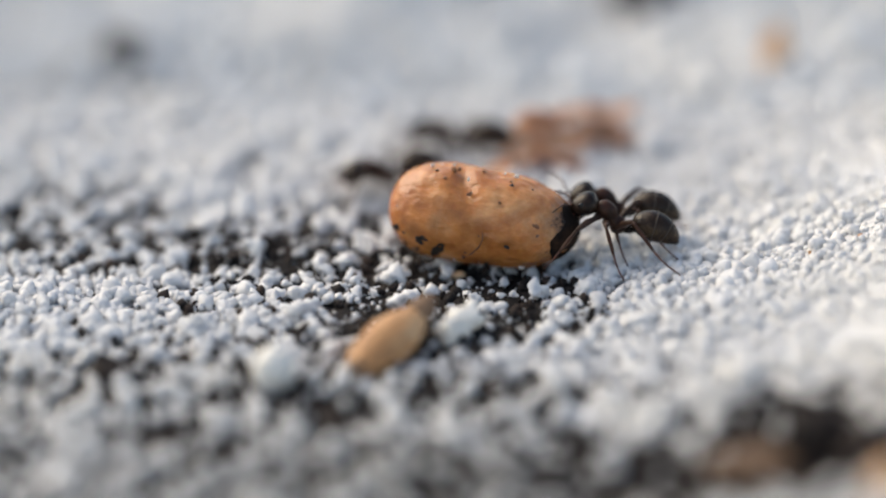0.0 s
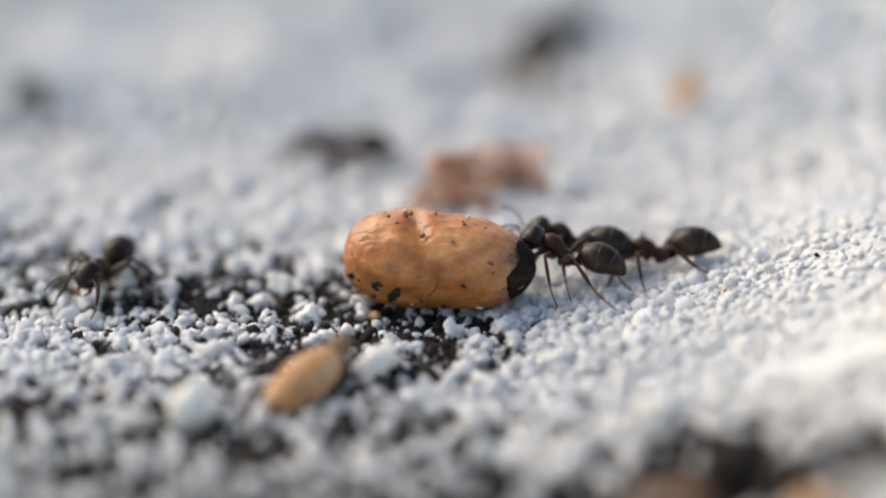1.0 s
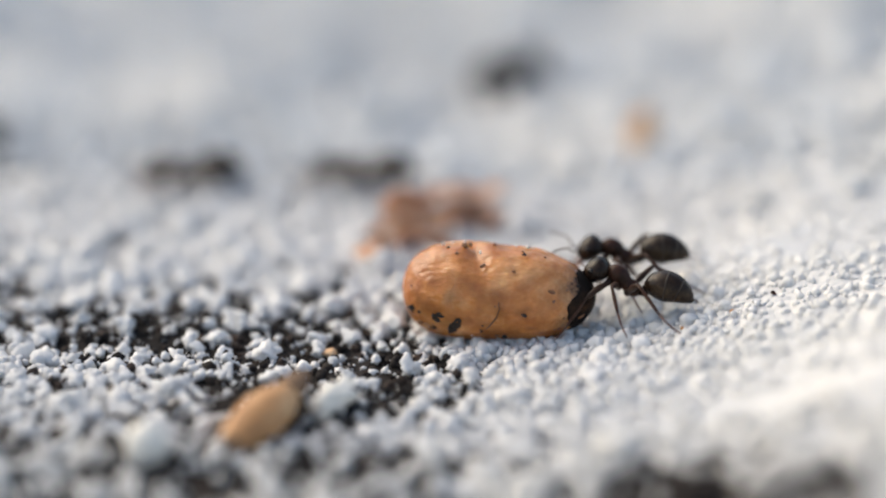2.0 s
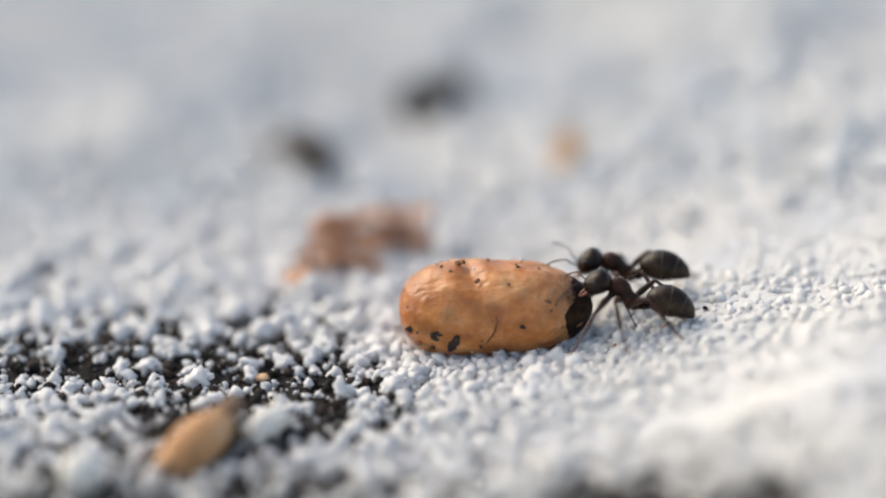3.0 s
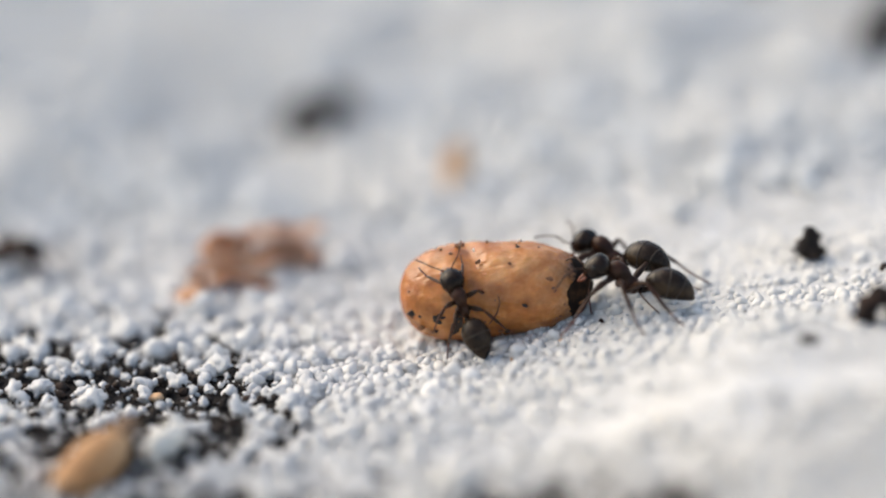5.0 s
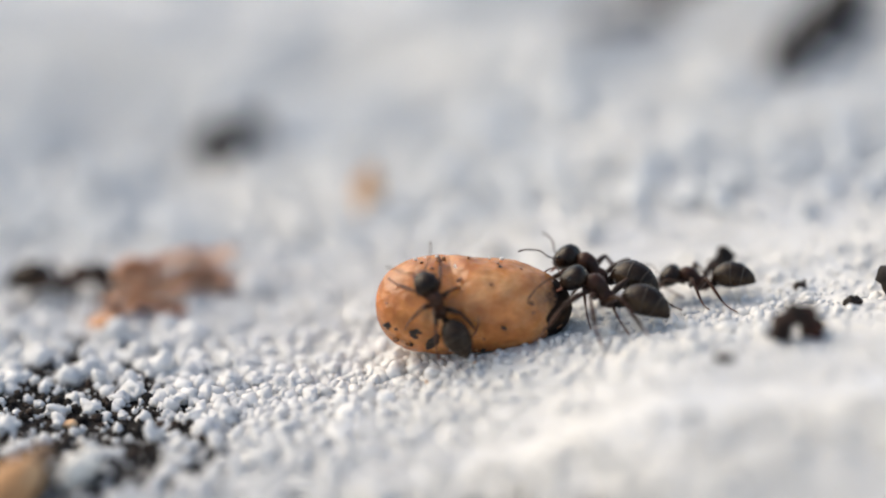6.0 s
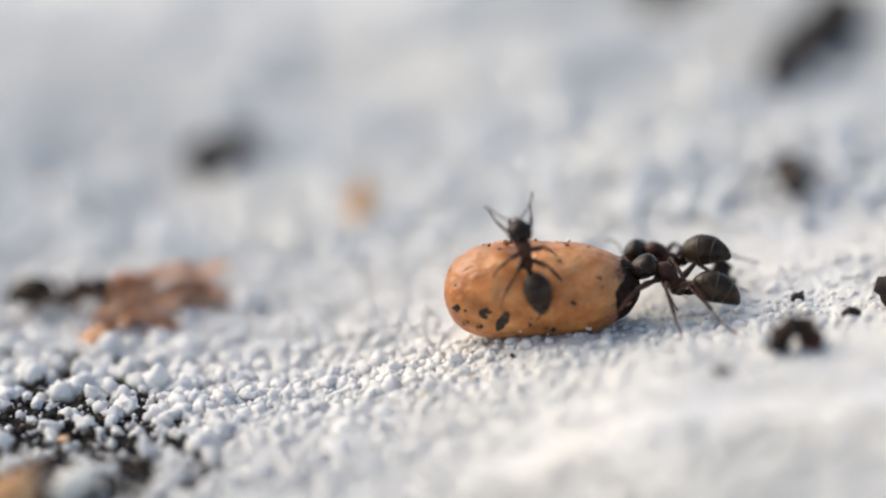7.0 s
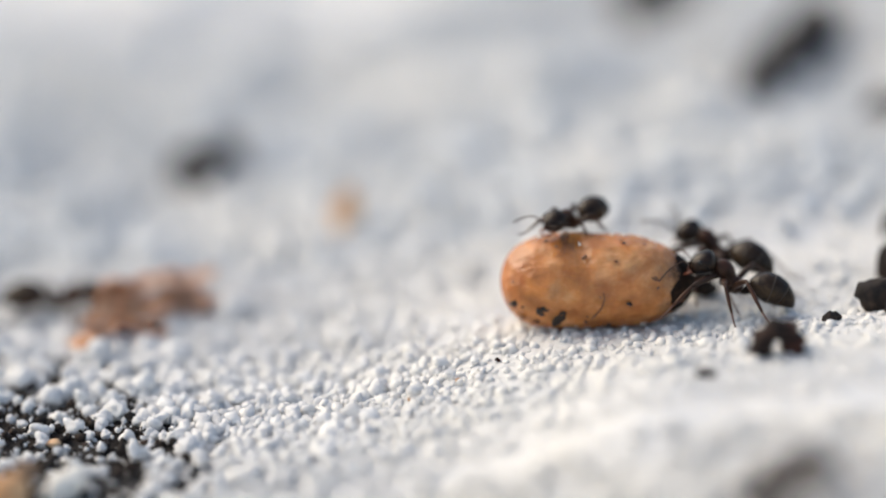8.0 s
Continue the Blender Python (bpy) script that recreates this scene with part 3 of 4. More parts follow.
HELPER_PATH = [
    (0.0, -7.87, -3.51, 0.96, 8.6, -175.2),
    (0.5, -7.17, -2.98, 0.96, 9.1, -176.3),
    (1.0, -6.46, -3.03, 1.0, 8.9, -177.0),
    (1.3, -5.27, -3.33, 1.03, 5.2, -175.9),
    (1.5, -4.9, -2.68, 1.04, 0.2, -174.1),
    (1.7, -4.11, -2.09, 1.42, -1.1, -173.6),
    (2.8, -1.04, -2.44, 1.85, 2.0, -176.5),
    (3.0, -0.56, -2.44, 1.96, 0.9, -182.4),
    (3.5, 0.88, -2.46, 2.3, 2.1, -183.8),
    (4.0, 1.65, -1.86, 2.45, -4.6, -190.9),
    (4.2, 1.88, -2.42, 2.5, -5.1, -195.7),
    (5.3, 3.4, -1.49, 2.87, 2.5, -214.8),
    (5.5, 3.95, -1.63, 2.95, 4.6, -203.5),
    (6.0, 5.14, -2.08, 3.07, 6.2, -205.7),
    (6.5, 6.28, -0.83, 3.15, 4.5, -181.7),
    (7.0, 8.04, -0.35, 3.31, -10.8, -202.2),
    (7.5, 9.38, -0.32, 3.75, 3.6, -195.3),
    (8.0, 10.2, 0.42, 3.67, 10.4, -212.4),
]
LEFTER_PATH = [
    (0.0, -16.66, 0.48, 0.14, 0.0, -150.3),
    (0.3, -16.27, 2.78, 0.14, 0.0, -194.5),
    (0.4, -16.44, 2.76, 0.14, 0.0, -197.6),
    (0.5, -17.6, 1.81, 0.14, 0.0, -180.0),
    (0.6, -19.81, 1.14, 0.14, 0.0, -142.2),
    (0.7, -20.68, 0.61, 0.14, 0.0, -132.9),
    (0.8, -22.02, -1.67, 0.14, 0.0, -129.6),
    (0.9, -22.46, -2.94, 0.14, 0.0, -113.5),
    (1.0, -22.64, -5.33, 0.14, 0.0, -104.2),
    (1.1, -22.12, -5.94, 0.14, 0.0, -85.2),
    (1.2, -23.85, -6.39, 0.14, 0.0, -119.5),
    (1.3, -25.36, -9.5, 0.14, 0.0, -128.0),
    (1.5, -25.79, -13.04, 0.14, 0.0, -117.3),
    (2.0, -31.56, -14.43, 0.14, 0.0, -153.4),
    (8.0, -23.19, -8.84, 0.14, 0.0, -161.2),
]
PASSER_PATH = [
    (0.0, 13.06, -0.2, 2.92, -4.7, -167.4),
    (0.4, 9.31, 0.71, 2.6, -4.6, -159.9),
    (0.6, 3.17, 0.11, 2.0, -9.8, -159.7),
    (0.7, -0.35, -0.74, 1.17, -12.0, -155.7),
    (0.8, -2.67, -2.66, 0.63, -11.9, -190.1),
    (0.9, -3.42, -2.82, 0.48, -10.4, -194.3),
    (1.0, -3.2, -2.73, 0.52, -11.2, -182.7),
    (1.1, -5.53, -5.3, 0.18, -4.0, -158.8),
    (1.2, -7.95, -7.45, 0.14, 0.0, -156.4),
    (1.3, -9.42, -7.33, 0.14, 0.0, -164.8),
    (1.4, -11.45, -6.95, 0.14, 0.0, -189.8),
    (1.5, -12.59, -6.06, 0.14, 0.0, -214.8),
    (1.6, -16.27, -5.34, 0.14, 0.0, -204.3),
    (1.7, -19.9, -4.8, 0.14, 0.0, -180.0),
    (2.0, -30.03, -4.67, 0.14, 0.0, -183.5),
    (8.0, -34.23, 7.69, 0.14, 0.0, -180.0),
]
NEIGHBOUR_PATH = [
    (0.0, -14.61, 4.34, 0.14, 0.0, 180.0),
    (0.5, -15.08, 5.97, 0.14, 0.0, 158.5),
    (0.6, -15.41, 6.06, 0.14, 0.0, 182.9),
    (1.0, -16.22, 7.53, 0.14, 0.0, 180.0),
    (1.3, -15.03, 7.36, 0.14, 0.0, 159.2),
    (1.5, -15.65, 8.3, 0.14, 0.0, 161.1),
    (1.7, -17.01, 8.96, 0.14, 0.0, 216.3),
    (2.2, -23.29, 7.78, 0.14, 0.0, 188.6),
    (2.8, -28.95, 5.3, 0.14, 0.0, 184.5),
    (8.0, -29.5, 4.74, 0.14, 0.0, 181.3),
]
WANDERER_PATH = [
    (0.0, 18.2, 16.04, 3.35, -4.0, 145.3),
    (0.5, 11.15, 15.23, 2.75, -4.3, 152.1),
    (0.8, 0.98, 15.93, 1.47, -12.1, 150.3),
    (0.9, -4.26, 19.86, 0.33, -8.5, 168.3),
    (1.0, -9.52, 17.39, 0.14, 0.0, 248.3),
    (1.2, -10.54, 14.89, 0.14, 0.0, 220.0),
    (1.3, -9.93, 13.57, 0.14, 0.0, 236.2),
    (1.5, -11.63, 11.04, 0.14, 0.0, 206.1),
    (1.7, -13.34, 9.1, 0.14, 0.0, 206.0),
    (2.2, -13.95, 9.61, 0.14, 0.0, 171.0),
    (2.8, -10.04, 13.57, 0.14, 0.0, 139.3),
    (2.9, -12.24, 12.36, 0.14, 0.0, 178.0),
    (3.0, -13.59, 14.74, 0.14, 0.0, 118.3),
    (3.1, -13.6, 15.82, 0.14, 0.0, 97.0),
    (3.2, -11.72, 20.03, 0.14, 0.0, 41.8),
    (3.3, -9.61, 19.28, 0.14, 0.0, -50.0),
    (3.4, -7.62, 14.42, 0.14, 0.0, -56.3),
    (3.5, -5.15, 8.35, 0.21, 3.5, -52.6),
    (3.6, -5.61, 4.65, 0.17, 1.4, -70.5),
    (3.7, -7.37, -1.32, 0.14, 0.0, -134.4),
    (3.8, -10.71, -4.15, 0.22, 6.0, -148.4),
    (4.0, -14.41, -2.19, 0.42, 24.0, -200.7),
    (4.1, -17.83, 1.02, 0.26, 9.0, -216.6),
    (4.2, -20.46, 3.85, 0.14, 0.0, -216.2),
    (4.6, -25.13, 4.85, 0.14, 0.0, -196.5),
    (5.0, -19.61, 5.3, 0.14, 0.0, -18.2),
    (5.3, -14.25, 6.75, 0.14, 0.0, -0.0),
    (5.5, -13.89, 5.71, 0.14, 0.0, -0.0),
    (6.5, -13.52, 5.11, 0.14, 0.0, -0.0),
    (8.0, -13.27, 5.5, 0.14, 0.0, -0.0),
]
STRAY_PATH = [
    (0.0, 20.61, -16.14, 4.76, -4.7, 164.3),
    (4.2, 23.23, -7.68, 4.98, -4.9, 157.4),
    (5.0, 15.84, -0.55, 3.15, -3.8, 141.9),
    (5.3, 8.11, 0.95, 2.49, -3.8, 142.3),
    (5.4, 5.7, 3.02, 2.29, -4.2, 149.9),
    (5.5, 2.46, 6.19, 1.86, -11.5, 154.0),
    (5.6, -5.16, 15.6, 0.21, -5.2, 154.4),
    (5.7, -6.51, 21.77, 0.14, -0.2, 115.1),
    (5.8, -2.09, 29.36, 0.76, 11.1, 30.3),
    (5.9, 1.73, 31.12, 1.67, 13.2, 22.6),
    (6.0, 8.29, 30.08, 2.51, 4.7, 13.8),
    (6.1, 12.19, 26.03, 2.84, 3.5, -43.9),
    (6.2, 17.04, 15.85, 3.25, 2.5, -59.6),
    (6.6, 24.08, 3.6, 3.85, 3.1, -49.8),
    (8.0, 30.42, 0.0, 4.39, 3.2, -48.8),
]
DISTANT_PATH = [
    (0.0, -33.07, 62.5, 0.14, 0.0, 0.0),
    (4.5, -9.82, 57.57, 0.14, 0.0, -0.0),
    (5.3, 1.69, 33.42, 1.66, 10.6, -44.6),
    (5.4, 4.29, 28.67, 2.17, 4.5, -44.5),
    (5.5, 7.21, 22.68, 2.42, 3.6, -41.9),
    (5.6, 9.5, 17.17, 2.61, 3.4, -45.2),
    (5.7, 11.47, 18.31, 2.78, 4.8, 5.2),
    (5.8, 15.35, 12.84, 3.11, 3.8, -37.7),
    (6.0, 21.86, 7.97, 3.66, 3.9, -37.0),
    (8.0, 31.74, 5.49, 4.5, 4.5, -20.9),
]
SCOUT_PATH = [
    (0.0, 15.27, -21.11, 3.1, -4.9, 179.7),
    (4.6, 17.71, -11.27, 3.31, -4.5, 159.0),
    (5.3, 12.99, -7.91, 2.91, -4.0, 145.7),
    (5.5, 13.37, -6.33, 2.94, -4.2, 149.9),
    (5.6, 11.74, -5.66, 2.8, -4.4, 155.9),
    (5.7, 11.46, -5.09, 2.78, -4.7, 165.5),
    (5.8, 8.36, -2.78, 2.52, -4.7, 163.3),
    (5.9, 8.63, -1.38, 2.54, -4.4, 154.8),
    (6.0, 8.9, -1.52, 2.56, -4.8, 170.8),
    (6.2, 9.16, -0.72, 2.58, -4.9, 178.5),
    (6.3, 10.57, -0.88, 2.7, 4.8, 349.2),
    (6.4, 13.09, 0.72, 2.92, 4.0, 394.3),
    (6.5, 13.4, 2.1, 2.94, 2.5, 419.6),
    (6.6, 13.49, 4.13, 2.95, 0.6, 443.1),
    (6.8, 12.9, 5.62, 2.9, 0.2, 447.4),
    (7.0, 13.43, 9.89, 2.95, -0.1, 450.9),
    (7.2, 12.43, 15.14, 2.86, -0.0, 450.5),
    (7.4, 14.98, 15.49, 3.08, 2.4, 419.8),
    (7.5, 15.3, 17.39, 3.11, 0.9, 439.9),
    (7.7, 17.01, 18.1, 3.25, 4.6, 380.3),
    (8.0, 20.21, 18.15, 3.52, 4.9, 358.7),
]
LATECOMER_PATH = [
    (0.0, 7.76, -48.18, 3.66, -1.6, 108.5),
    (6.5, 14.43, -39.71, 4.23, -0.7, 98.4),
    (7.7, 12.86, -29.15, 4.1, -0.6, 96.9),
    (7.9, 11.67, -23.2, 4.0, -0.2, 92.8),
    (8.0, 10.94, -21.38, 3.94, 3.2, 49.0),
]
CLIMBER_PATH = [
    (0.0, -5.73, -49.25, 0.22, 0.0, -1.7, 88.54),
    (2.6, -5.32, -30.03, 0.25, 0.0, -1.04, 90.55),
    (3.2, -5.65, -14.63, 0.23, 0.0, -0.99, 86.98),
    (3.3, -4.48, -10.91, 0.35, 0.0, -1.46, 85.37),
    (3.4, -4.12, -5.42, 1.07, 11.1, -35.75, 77.69),
    (3.5, -4.22, -5.0, 1.64, 7.81, -58.47, 83.12),
    (3.6, -4.19, -4.93, 1.39, -6.36, -37.75, 101.75),
    (4.0, -3.89, -4.4, 1.68, -9.69, -40.34, 105.65),
    (4.2, -3.73, -4.57, 1.8, -9.7, -35.97, 105.15),
    (5.3, -1.88, -3.75, 2.67, -40.42, -56.24, 147.13),
    (5.5, -1.53, -4.01, 2.86, -41.79, -54.73, 149.03),
    (6.0, -0.32, -4.37, 3.39, -42.12, -54.89, 148.4),
    (6.5, 0.77, -3.14, 3.87, -44.98, -34.42, 165.41),
    (6.7, 0.98, -3.19, 4.36, -41.82, -38.95, 162.69),
    (6.9, 1.07, -2.81, 5.14, -31.47, -21.44, 171.54),
    (6.97, 2.86, -3.0, 5.15, -27.75, -64.29, 130.66),
    (7.03, 2.90, -3.0, 5.15, -27.75, -64.29, 130.66),
    (7.1, 3.98, -2.59, 5.22, 5.96, -36.01, 78.33),
    (7.2, 5.57, -1.78, 5.68, 20.11, -45.05, 33.16),
    (7.3, 6.2, -0.92, 5.63, 10.47, -27.9, 44.43),
    (7.5, 5.93, -1.17, 5.67, -8.34, -35.15, 110.21),
    (7.7, 4.69, -0.61, 5.48, -14.25, -14.03, 173.2),
    (7.9, 3.95, -0.44, 5.22, -14.15, 8.21, -177.89),
    (8.0, 5.07, -0.58, 5.19, -9.74, -1.91, -133.0),
]


# ---- the cocoon ----
def cocoon():
    c = thing("cocoon", "tan silken ant cocoon with a black end and dark specks", "cocoon")
    LEN, RAD = 3.42, 1.72

    def radius(x):
        u = x / LEN
        return RAD * (1 - abs(u) ** (3.9 if u < 0 else 3.2)) ** 0.5 * (1 - 0.05 * u - 0.10 * float(smooth(0.3, 1.0, u)))

    def surface(x, ang, lift=0.0):
        """A point on the shell: ang 0 faces the front (-y), 90 the top."""
        r = radius(x) + lift
        return Vector((x, -math.cos(radians(ang)) * r, math.sin(radians(ang)) * r * 0.98))

    bm = bmesh.new()
    n, sides = 120, 110
    us = [-math.cos(math.pi * i / n) for i in range(n + 1)]
    rings = []
    for u in us[1:-1]:
        ring = []
        for k in range(sides):
            p = surface(u * LEN, 360 * k / sides)
            w = Vector((0, p.y, p.z)).normalized()
            d = 0.055 * noise.noise(p * 0.5 + Vector((3, 1, 7))) + 0.036 * noise.noise(p * 1.3) + 0.020 * noise.noise(p * 3.6)
            # fine slanting creases of the silk
            d -= 0.020 * (1 - min(1, 7 * abs(noise.noise(Vector((p.x * 0.6 + p.z * 0.5, p.y * 0.8, p.z * 0.8)) + Vector((5, 2, 9))))))
            d -= 0.010 * (1 - min(1, 6 * abs(noise.noise(Vector((p.x * 1.3 - p.z * 0.9, p.y * 1.5, p.z * 1.9)) + Vector((1, 8, 3))))))
            d += 0.011 * noise.noise(Vector((p.x * 3.0 + p.z * 3.0, p.y * 7, p.z * 7)))
            ang = math.degrees(math.atan2(p.z, -p.y))
            d -= 0.20 * math.exp(-((p.x + 0.95 - (75 - ang) / 55 * 0.6) / 0.30) ** 2) * math.exp(-((ang - 52) / 30) ** 4)
            d += 0.05 * math.exp(-((p.x + 1.45) / 0.4) ** 2 - ((p.z - 1.0) / 0.6) ** 2)
            ring.append(bm.verts.new((p + w * d) * MM))
        rings.append(ring)
    for r0, r1 in zip(rings, rings[1:]):
        for k in range(sides):
            bm.faces.new((r0[k], r0[(k + 1) % sides], r1[(k + 1) % sides], r1[k]))
    for ring, x in ((rings[0], -LEN), (rings[-1], LEN)):
        v = bm.verts.new(Vector((x, 0, 0)) * MM)
        for k in range(sides):
            bm.faces.new((ring[k], ring[(k + 1) % sides], v))
    part("shell", bm, SILK, c)
    # the black end: a ragged thin cup over the shell
    for name, mat, start, lift, text in (("end_cap", CAP, 2.82, 0.03, "ragged black end of the cocoon"),):
        bm = bmesh.new()
        rings = []
        for i in range(12):
            ring = []
            for k in range(96):
                ang = 360 * k / 96
                way = Vector((math.cos(radians(ang)), math.sin(radians(ang)), 4 + start))
                rim = start + 0.26 * noise.noise(way * 1.6) + 0.12 * noise.noise(way * 4.5) + 0.05 * noise.noise(way * 11) - 0.2 * math.cos(radians(ang + 60))
                x = rim + (LEN - 0.01 - rim) * math.sin(i / 11 * math.pi / 2)
                ring.append(bm.verts.new(surface(x, ang, lift if i else -0.02) * MM))
            rings.append(ring)
        for r0, r1 in zip(rings, rings[1:]):
            for k in range(96):
                bm.faces.new((r0[k], r0[(k + 1) % 96], r1[(k + 1) % 96], r1[k]))
        v = bm.verts.new(Vector((LEN + lift * 0.8, 0, 0)) * MM)
        for k in range(96):
            bm.faces.new((rings[-1][k], rings[-1][(k + 1) % 96], v))
        part(name, rough_up(bm, 0.03, 0.4, 8), mat, c, text)
    # dark specks: x, angle, half-length, half-width, turn
    for k, (x, ang, a, b, turn) in enumerate([(-2.80, -31, 0.20, 0.10, 10), (-2.55, -34, 0.09, 0.05, -20), (-1.82, -34, 0.24, 0.16, 14), (-1.28, -45, 0.40, 0.14, 62), (1.2, -24, 0.085, 0.07, 0),
                                              (-0.35, 34, 0.06, 0.05, 20), (0.75, 30, 0.05, 0.045, 0), (0.95, 56, 0.10, 0.06, 10), (-2.9, 4, 0.045, 0.04, 10), (-2.1, -50, 0.04, 0.03, 40),
                                              (-0.30, -42, 0.05, 0.045, 20), (-0.33, -50, 0.045, 0.04, 20), (0.43, -62, 0.09, 0.06, 50), (0.2, -14, 0.03, 0.025, 80)]):
        bm = blob((a * 1.15, b * 1.15, 0.026), 3, k + 3, 0.07, 0.13)
        q = surface(x, ang, 0.005)
        nrm = Vector((0, -math.cos(radians(ang)), math.sin(radians(ang))))
        m = Matrix.Translation(q * MM) @ nrm.to_track_quat("Z", "Y").to_matrix().to_4x4() @ pose(0, 0, 0, 0, 0, turn)
        part("speck", bm, SPOT if a > 0.065 else STAIN, c, at=m)
    # thin brown crease lines
    for pts in ([(0.30, 0, -8), (0.34, 0, -18), (0.22, 0, -30), (-0.06, 0, -43), (-0.40, 0, -55), (-0.72, 0, -66)],):
        bm = bmesh.new()
        loft(bm, [surface(x, ang, 0.0) for x, _, ang in pts], [0.01] + [0.03] * (len(pts) - 2) + [0.01], 6)
        part("crease", bm, STAIN, c)
    # sand and soil bits stuck to the silk
    bits = random.Random(4)
    for k, (x, ang, r) in enumerate([(-1.15, 66, 0.11), (-1.75, 62, 0.06), (-1.0, 70, 0.08), (0.9, 64, 0.035), (1.7, 62, 0.03), (-2.55, -52, 0.09), (-2.2, -58, 0.07),
                                     (-2.05, -55, 0.06), (0.2, -60, 0.06), (-2.9, -40, 0.06), (-0.35, -52, 0.05)]):
        part("stuck_bit", blob((r * bits.uniform(0.8, 1.5), r, r * bits.uniform(0.8, 1.3)), 2, k, r * 0.6, 0.08), (STAIN, CRUMB, STAIN)[k % 3], c,
             at=Matrix.Translation(surface(x, ang, r * 0.4) * MM))
    for k in range(16):
        x, ang = bits.uniform(-2.9, 2.4), bits.choice((bits.uniform(48, 88), bits.uniform(-78, -52)))
        r = bits.uniform(0.03, 0.075)
        part("stuck_grain", blob((r * bits.uniform(0.8, 1.4), r, r), 2, k + 20, r * 0.5, 0.08), (PEBBLE, STAIN, PEBBLE, PEBBLE)[k % 4], c,
             at=Matrix.Translation(surface(x, ang, r * 0.5) * MM))
    for k in range(6):
        x, ang = bits.uniform(2.0, 2.75), bits.uniform(-60, 60)
        part("stain_fleck", blob((bits.uniform(0.05, 0.16), bits.uniform(0.04, 0.1), 0.03), 2, k, 0.03, 0.1), STAIN, c,
             at=Matrix.Translation(surface(x, ang, -0.012) * MM) @ Vector((0, -math.cos(radians(ang)), math.sin(radians(ang)))).to_track_quat("Z", "Y").to_matrix().to_4x4() @ pose(0, 0, 0, 0, 0, bits.uniform(0, 180)))
    return c


# ---- the ants ----
WALKING = [  # coxa, knee, heel, toe; right side, mirrored for the other
    ((0.44, -0.18, 0.76), (0.98, -0.74, 0.98), (1.52, -1.18, 0.27), (1.98, -1.40, 0.03)),
    ((0.14, -0.18, 0.62), (0.22, -1.04, 1.08), (0.06, -1.62, 0.30), (-0.16, -2.04, 0.03)),
    ((-0.20, -0.16, 0.45), (-0.82, -0.90, 1.12), (-1.62, -1.38, 0.34), (-2.32, -1.70, 0.03))]
BRACED = [   # pulling backwards: forelegs stretched ahead and down, hind legs far behind
    ((0.44, -0.18, 0.76), (0.92, -1.14, 0.52), (1.34, -1.60, -0.12), (1.78, -1.86, -0.64)),
    ((0.14, -0.18, 0.62), (0.04, -1.12, 0.86), (-0.22, -1.68, 0.06), (-0.56, -2.06, -0.62)),
    ((-0.20, -0.16, 0.45), (-1.02, -1.00, 0.98), (-1.90, -1.60, 0.14), (-2.86, -1.98, -0.50))]


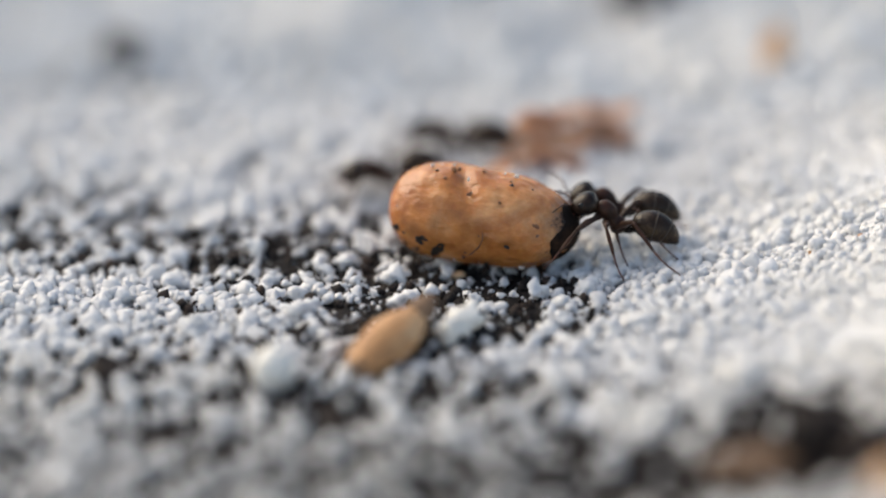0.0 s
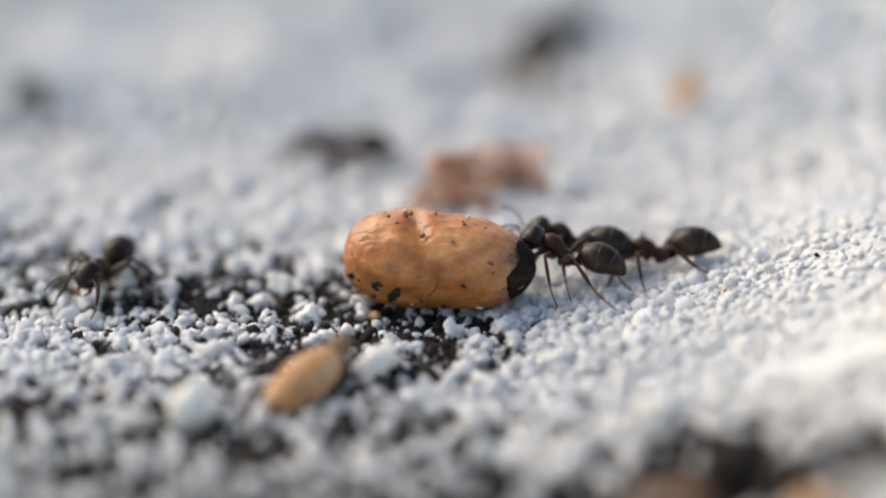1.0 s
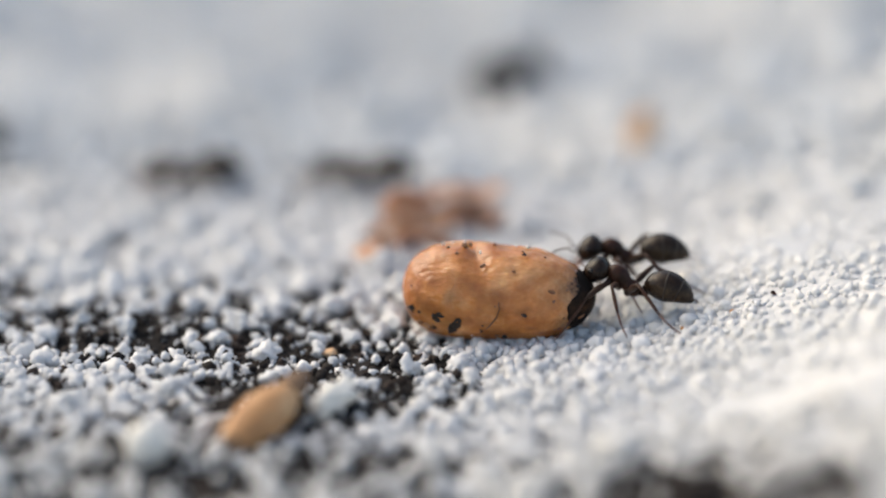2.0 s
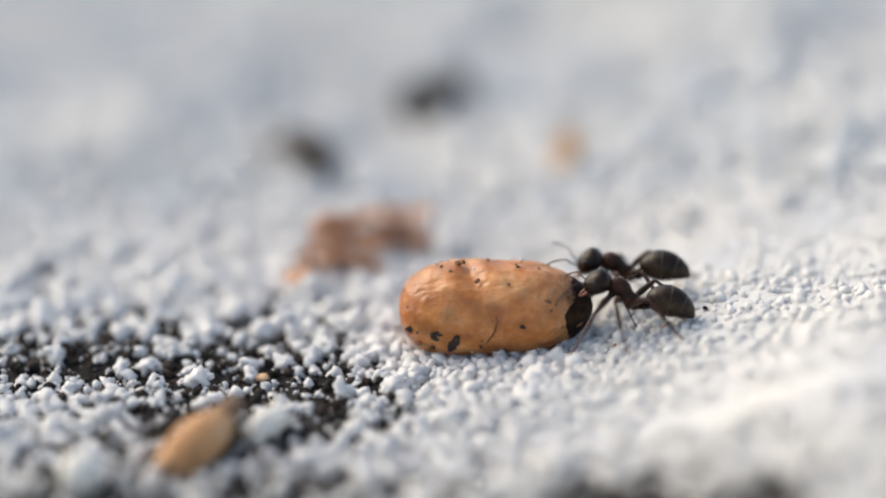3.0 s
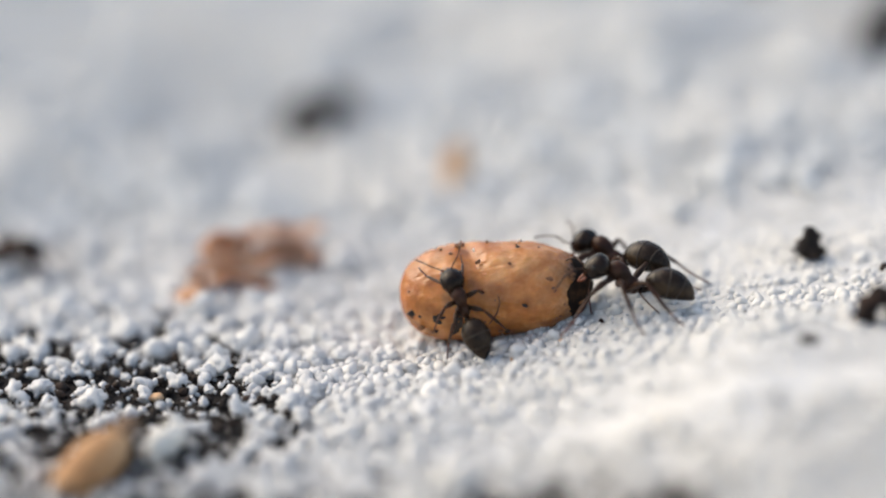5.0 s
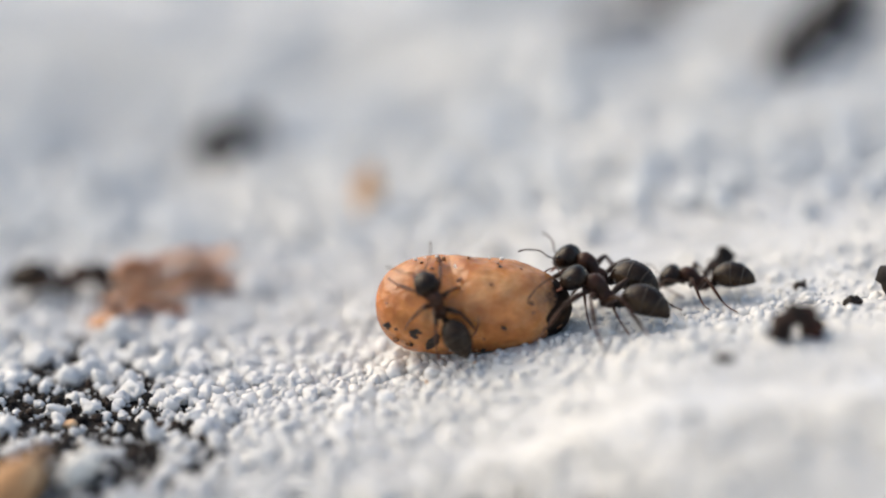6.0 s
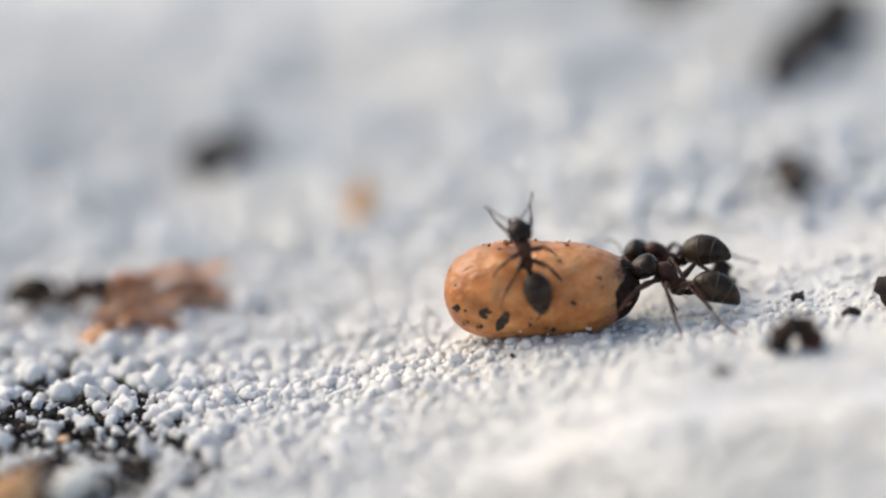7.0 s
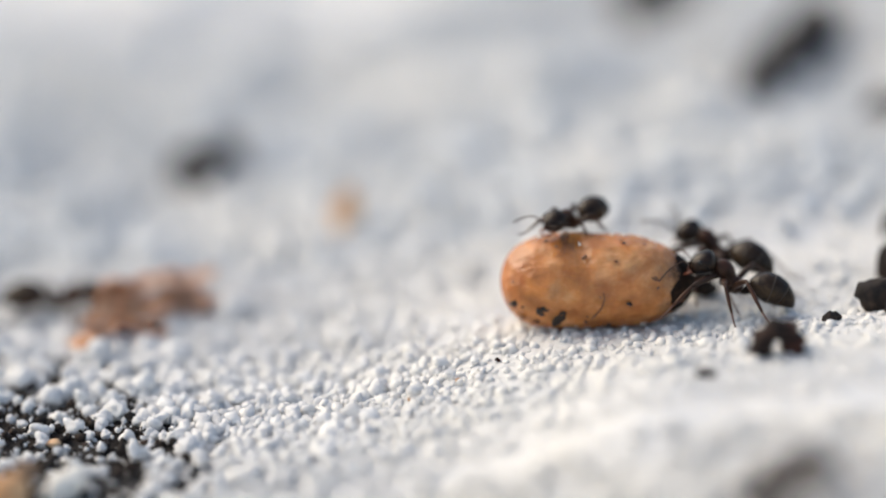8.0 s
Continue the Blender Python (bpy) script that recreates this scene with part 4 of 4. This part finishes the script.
def ant(label, feelers=0.0, nod=36, braced=False, pitch=0.0, tuck=1.0):
    """A worker ant: x forward, z up, the origin under the thorax; pitch: how far the braced body leans back; tuck: spread of the legs."""
    a = thing("ant", label, "ant", "worker ants")
    # thorax: a humped front, a waist and a lower rounded back
    bm = bmesh.new()
    xs = [-0.58, -0.53, -0.45, -0.34, -0.24, -0.15, -0.08, 0.00, 0.10, 0.22, 0.34, 0.45, 0.54, 0.61, 0.66]
    zs = [0.42, 0.44, 0.49, 0.56, 0.63, 0.69, 0.75, 0.83, 0.91, 0.97, 1.00, 0.99, 0.97, 0.95, 0.94]
    rs = [0.07, 0.16, 0.23, 0.265, 0.265, 0.24, 0.215, 0.24, 0.285, 0.315, 0.315, 0.275, 0.215, 0.15, 0.10]
    loft(bm, [(x, 0, z) for x, z in zip(xs, zs)], rs, 20, squash=1.12)
    part("thorax", rough_up(bm, 0.02, 0.2, 2), THORAX, a, "reddish-brown thorax")
    # petiole: a thin stalk with an upright scale
    bm = bmesh.new()
    loft(bm, [(-0.76, 0, 0.40), (-0.72, 0, 0.52), (-0.70, 0, 0.67), (-0.71, 0, 0.78)], [0.09, 0.16, 0.15, 0.05], 12, up=(1, 0, 0), squash=0.55)
    loft(bm, [(-0.98, 0, 0.62), (-0.74, 0, 0.47), (-0.5, 0, 0.46)], [0.11, 0.09, 0.11], 10)
    part("petiole", bm, CHITIN, a)
    # gaster: an egg of overlapping plates, drawn out to a point
    n = 64
    spine, girth = [], []
    for i in range(n + 1):
        u = i / n
        spine.append((-0.74 - 1.80 * u, 0, 0.74 + 0.24 * math.sin(math.pi * min(1, u * 1.05)) - 0.12 * u))
        r = 0.575 * (math.sin(math.pi * u ** 0.80) ** 0.66 if 0 < u < 1 else 0) + 0.012
        girth.append(r * (1 + 0.022 * ((u * 4.3 + 0.1) % 1.0) - 0.012))
    bm = bmesh.new()
    loft(bm, spine, girth, 28, squash=0.93)
    part("gaster", bm, GASTER, a, "dark brown downy gaster with a pointed end")
    for i in (28, 43):
        bm = bmesh.new()
        loft(bm, spine[i - 1:i + 2], [girth[i - 1] + 0.001, girth[i] + 0.005, girth[i + 1] + 0.001], 28, squash=0.93)
        part("band", bm, BAND, a, "thin pale edge of a gaster plate")
    # head
    bm = bmesh.new()
    xs = [-0.52, -0.48, -0.38, -0.22, -0.04, 0.14, 0.30, 0.42, 0.48]
    rs = [0.16, 0.33, 0.45, 0.51, 0.515, 0.47, 0.39, 0.28, 0.10]
    loft(bm, [(x, 0, 0) for x in xs], rs, 22, squash=0.80)
    head = part("head", rough_up(bm, 0.010, 0.3, 5), CHITIN, a, at=pose(1.04 * MM, 0, 0.93 * MM, 0, nod, 0))
    for s in (-1, 1):
        part("eye", blob((0.11, 0.055, 0.10), 2, 1, 0.0), EYE, head, at=pose(-0.02 * MM, s * 0.45 * MM, 0.17 * MM))
        bm = bmesh.new()
        loft(bm, [(0.36, s * 0.19, -0.06), (0.55, s * 0.24, -0.08), (0.70, s * 0.15, -0.09), (0.79, s * 0.02, -0.09)], [0.09, 0.085, 0.055, 0.015], 8, squash=0.6)
        part("mandible", bm, JAW, head, "reddish jaw")
        # elbowed antenna: a long scape and a whip of small joints
        f = feelers
        elbow = Vector((0.52 - 0.34 * f, s * (0.58 - 0.1 * f), 0.50 + 0.50 * f))
        bm = bmesh.new()
        loft(bm, [(0.30, s * 0.13, 0.20), (0.40, s * 0.32, 0.33 + 0.26 * f), elbow], [0.030, 0.026, 0.030], 8)
        whip = [elbow + Vector(((0.95 - 1.05 * f) * w, s * (0.42 * w + 0.10 * math.sin(2.4 * w)), (1.45 * f - 0.25) * w + 0.10 * math.sin(3 * w))) for w in np.linspace(0, 1, 19)]
        loft(bm, whip, [0.022 + 0.007 * w / 18 + 0.004 * (w % 2) for w in range(18)] + [0.012], 8)
        part("antenna", bm, SHIN, head, "thin elbowed reddish-brown antenna")
    lean = pose(0, 0, 0, 0, pitch, 0)
    for s in (1, -1):
        for i, (coxa, knee, heel, toe) in enumerate(BRACED if braced else WALKING):
            c = Vector((coxa[0], coxa[1] * s, coxa[2]))
            shift = (0.16, -0.20, 0.24)[i] if s < 0 else 0.0      # the far legs stand out of step
            k, h, t = (lean @ Vector((p[0] * (0.75 + 0.25 * tuck) + shift * w, p[1] * s * tuck, p[2])) for p, w in ((knee, 0.4), (heel, 0.8), (toe, 1.0)))
            bm = bmesh.new()
            d = k - c
            up = Vector((0, 0, 0.05))
            loft(bm, [(0, 0, 0), d * 0.12, d * 0.22, d * 0.5 + up, d * 0.85 + up * 0.5, d], [0.15, 0.115, 0.09, 0.125, 0.09, 0.062], 9)
            leg = part("leg", bm, FEMUR, a, at=Matrix.Translation(c * MM))
            bm = bmesh.new()
            d = h - k
            loft(bm, [(0, 0, 0), d * 0.12, d * 0.45, d * 0.85, d], [0.060, 0.056, 0.076, 0.062, 0.044], 8)
            part("shin", bm, SHIN, leg, at=Matrix.Translation((k - c) * MM))
            bm = bmesh.new()
            d = t - h
            sag = Vector((0, 0, -0.06))
            loft(bm, [(0, 0, 0), d * 0.3 + sag, d * 0.6 + sag, d * 0.85 + sag * 0.5, d, d * 1.08 + Vector((0, 0, -0.03))], [0.042, 0.033, 0.031, 0.029, 0.031, 0.010], 7)
            part("foot", bm, FOOT, leg, "pale reddish foot", at=Matrix.Translation((h - c) * MM))
    return a


def stride(a, rows, length=0.9, swing=17.0):
    """Swing the legs, by turns of three, as far as the ant walks; (t, x, y) rows tell its pace."""
    legs = [o for o in a.children if o.name.split(".")[0] == "leg"]
    times = [k * 0.1 for k in range(81)]
    xs = np.interp(times, [r[0] for r in rows], [r[1] for r in rows])
    ys = np.interp(times, [r[0] for r in rows], [r[2] for r in rows])
    gone = np.concatenate([[0], np.cumsum(np.hypot(np.diff(xs), np.diff(ys)))])
    for i, leg in enumerate(legs):
        home = leg.matrix_basis.copy()
        sign = 1 if i < 3 else -1
        phase = math.pi * ((i + (i >= 3)) % 2)
        keys, last = [], None
        for t, g in zip(times, gone):
            w = g / length
            sw = swing * math.sin(2 * math.pi * w + phase) + 3 * math.sin(5.1 * t + i)
            lift = 7 * max(0, math.cos(2 * math.pi * w + phase))
            keys.append((t, home @ pose(0, 0, 0, -sign * lift * 0.8, 0, sign * sw)))
        walk(leg, keys)


def motions():
    shell = cocoon()
    rows = []
    for t, x, y, z, tilt, roll in COCOON_PATH:
        rows.append((t, pose(x * MM, y * MM, z * MM) @ pose(0, 0, 0, 0, 0, -6) @ pose(0, 0, 0, 0, tilt, 0) @ pose(0, 0, 0, roll - 53, 0, 0)))
    walk(shell, rows)
    for path, label, feel in ((PULLER_PATH, "dark brown worker ant gripping the cocoon's black end", 0.0),
                              (HELPER_PATH, "dark brown worker ant tugging beside another ant", 0.45),
                              (LEFTER_PATH, "dark brown worker ant hurrying over white grains", 0.2),
                              (PASSER_PATH, "brown worker ant running past the cocoon", 0.1),
                              (NEIGHBOUR_PATH, "dark worker ant walking near the brown husk", 0.0),
                              (WANDERER_PATH, "dark worker ant wandering and stopping at the husk", 0.0),
                              (STRAY_PATH, "dark worker ant running across the white bank", 0.1),
                              (DISTANT_PATH, "small dark worker ant far off on white sand", 0.0),
                              (SCOUT_PATH, "dark worker ant turning among soil crumbs", 0.3),
                              (LATECOMER_PATH, "dark worker ant arriving over white sand", 0.0)):
        pulls = path is PULLER_PATH or path is HELPER_PATH
        a = ant(label, feel, braced=pulls, pitch=13.0 if path is PULLER_PATH else 2.0 if pulls else 0.0, nod=44 if pulls else 36)
        if path is SCOUT_PATH:
            a.scale = (0.85, 0.85, 0.85)
        walk(a, [(t, pose(x * MM, y * MM, z * MM, 0, -pitch, turn)) for t, x, y, z, pitch, turn in path])
        stride(a, path, swing=9.0 if pulls else 17.0)
    a = ant("small dark worker ant climbing over the tan cocoon", 0.2, tuck=0.72)
    a.scale = (0.84, 0.84, 0.84)
    walk(a, [(t, pose(x * MM, y * MM, z * MM, rx, ry, rz)) for t, x, y, z, rx, ry, rz in CLIMBER_PATH])
    stride(a, CLIMBER_PATH)


motions()
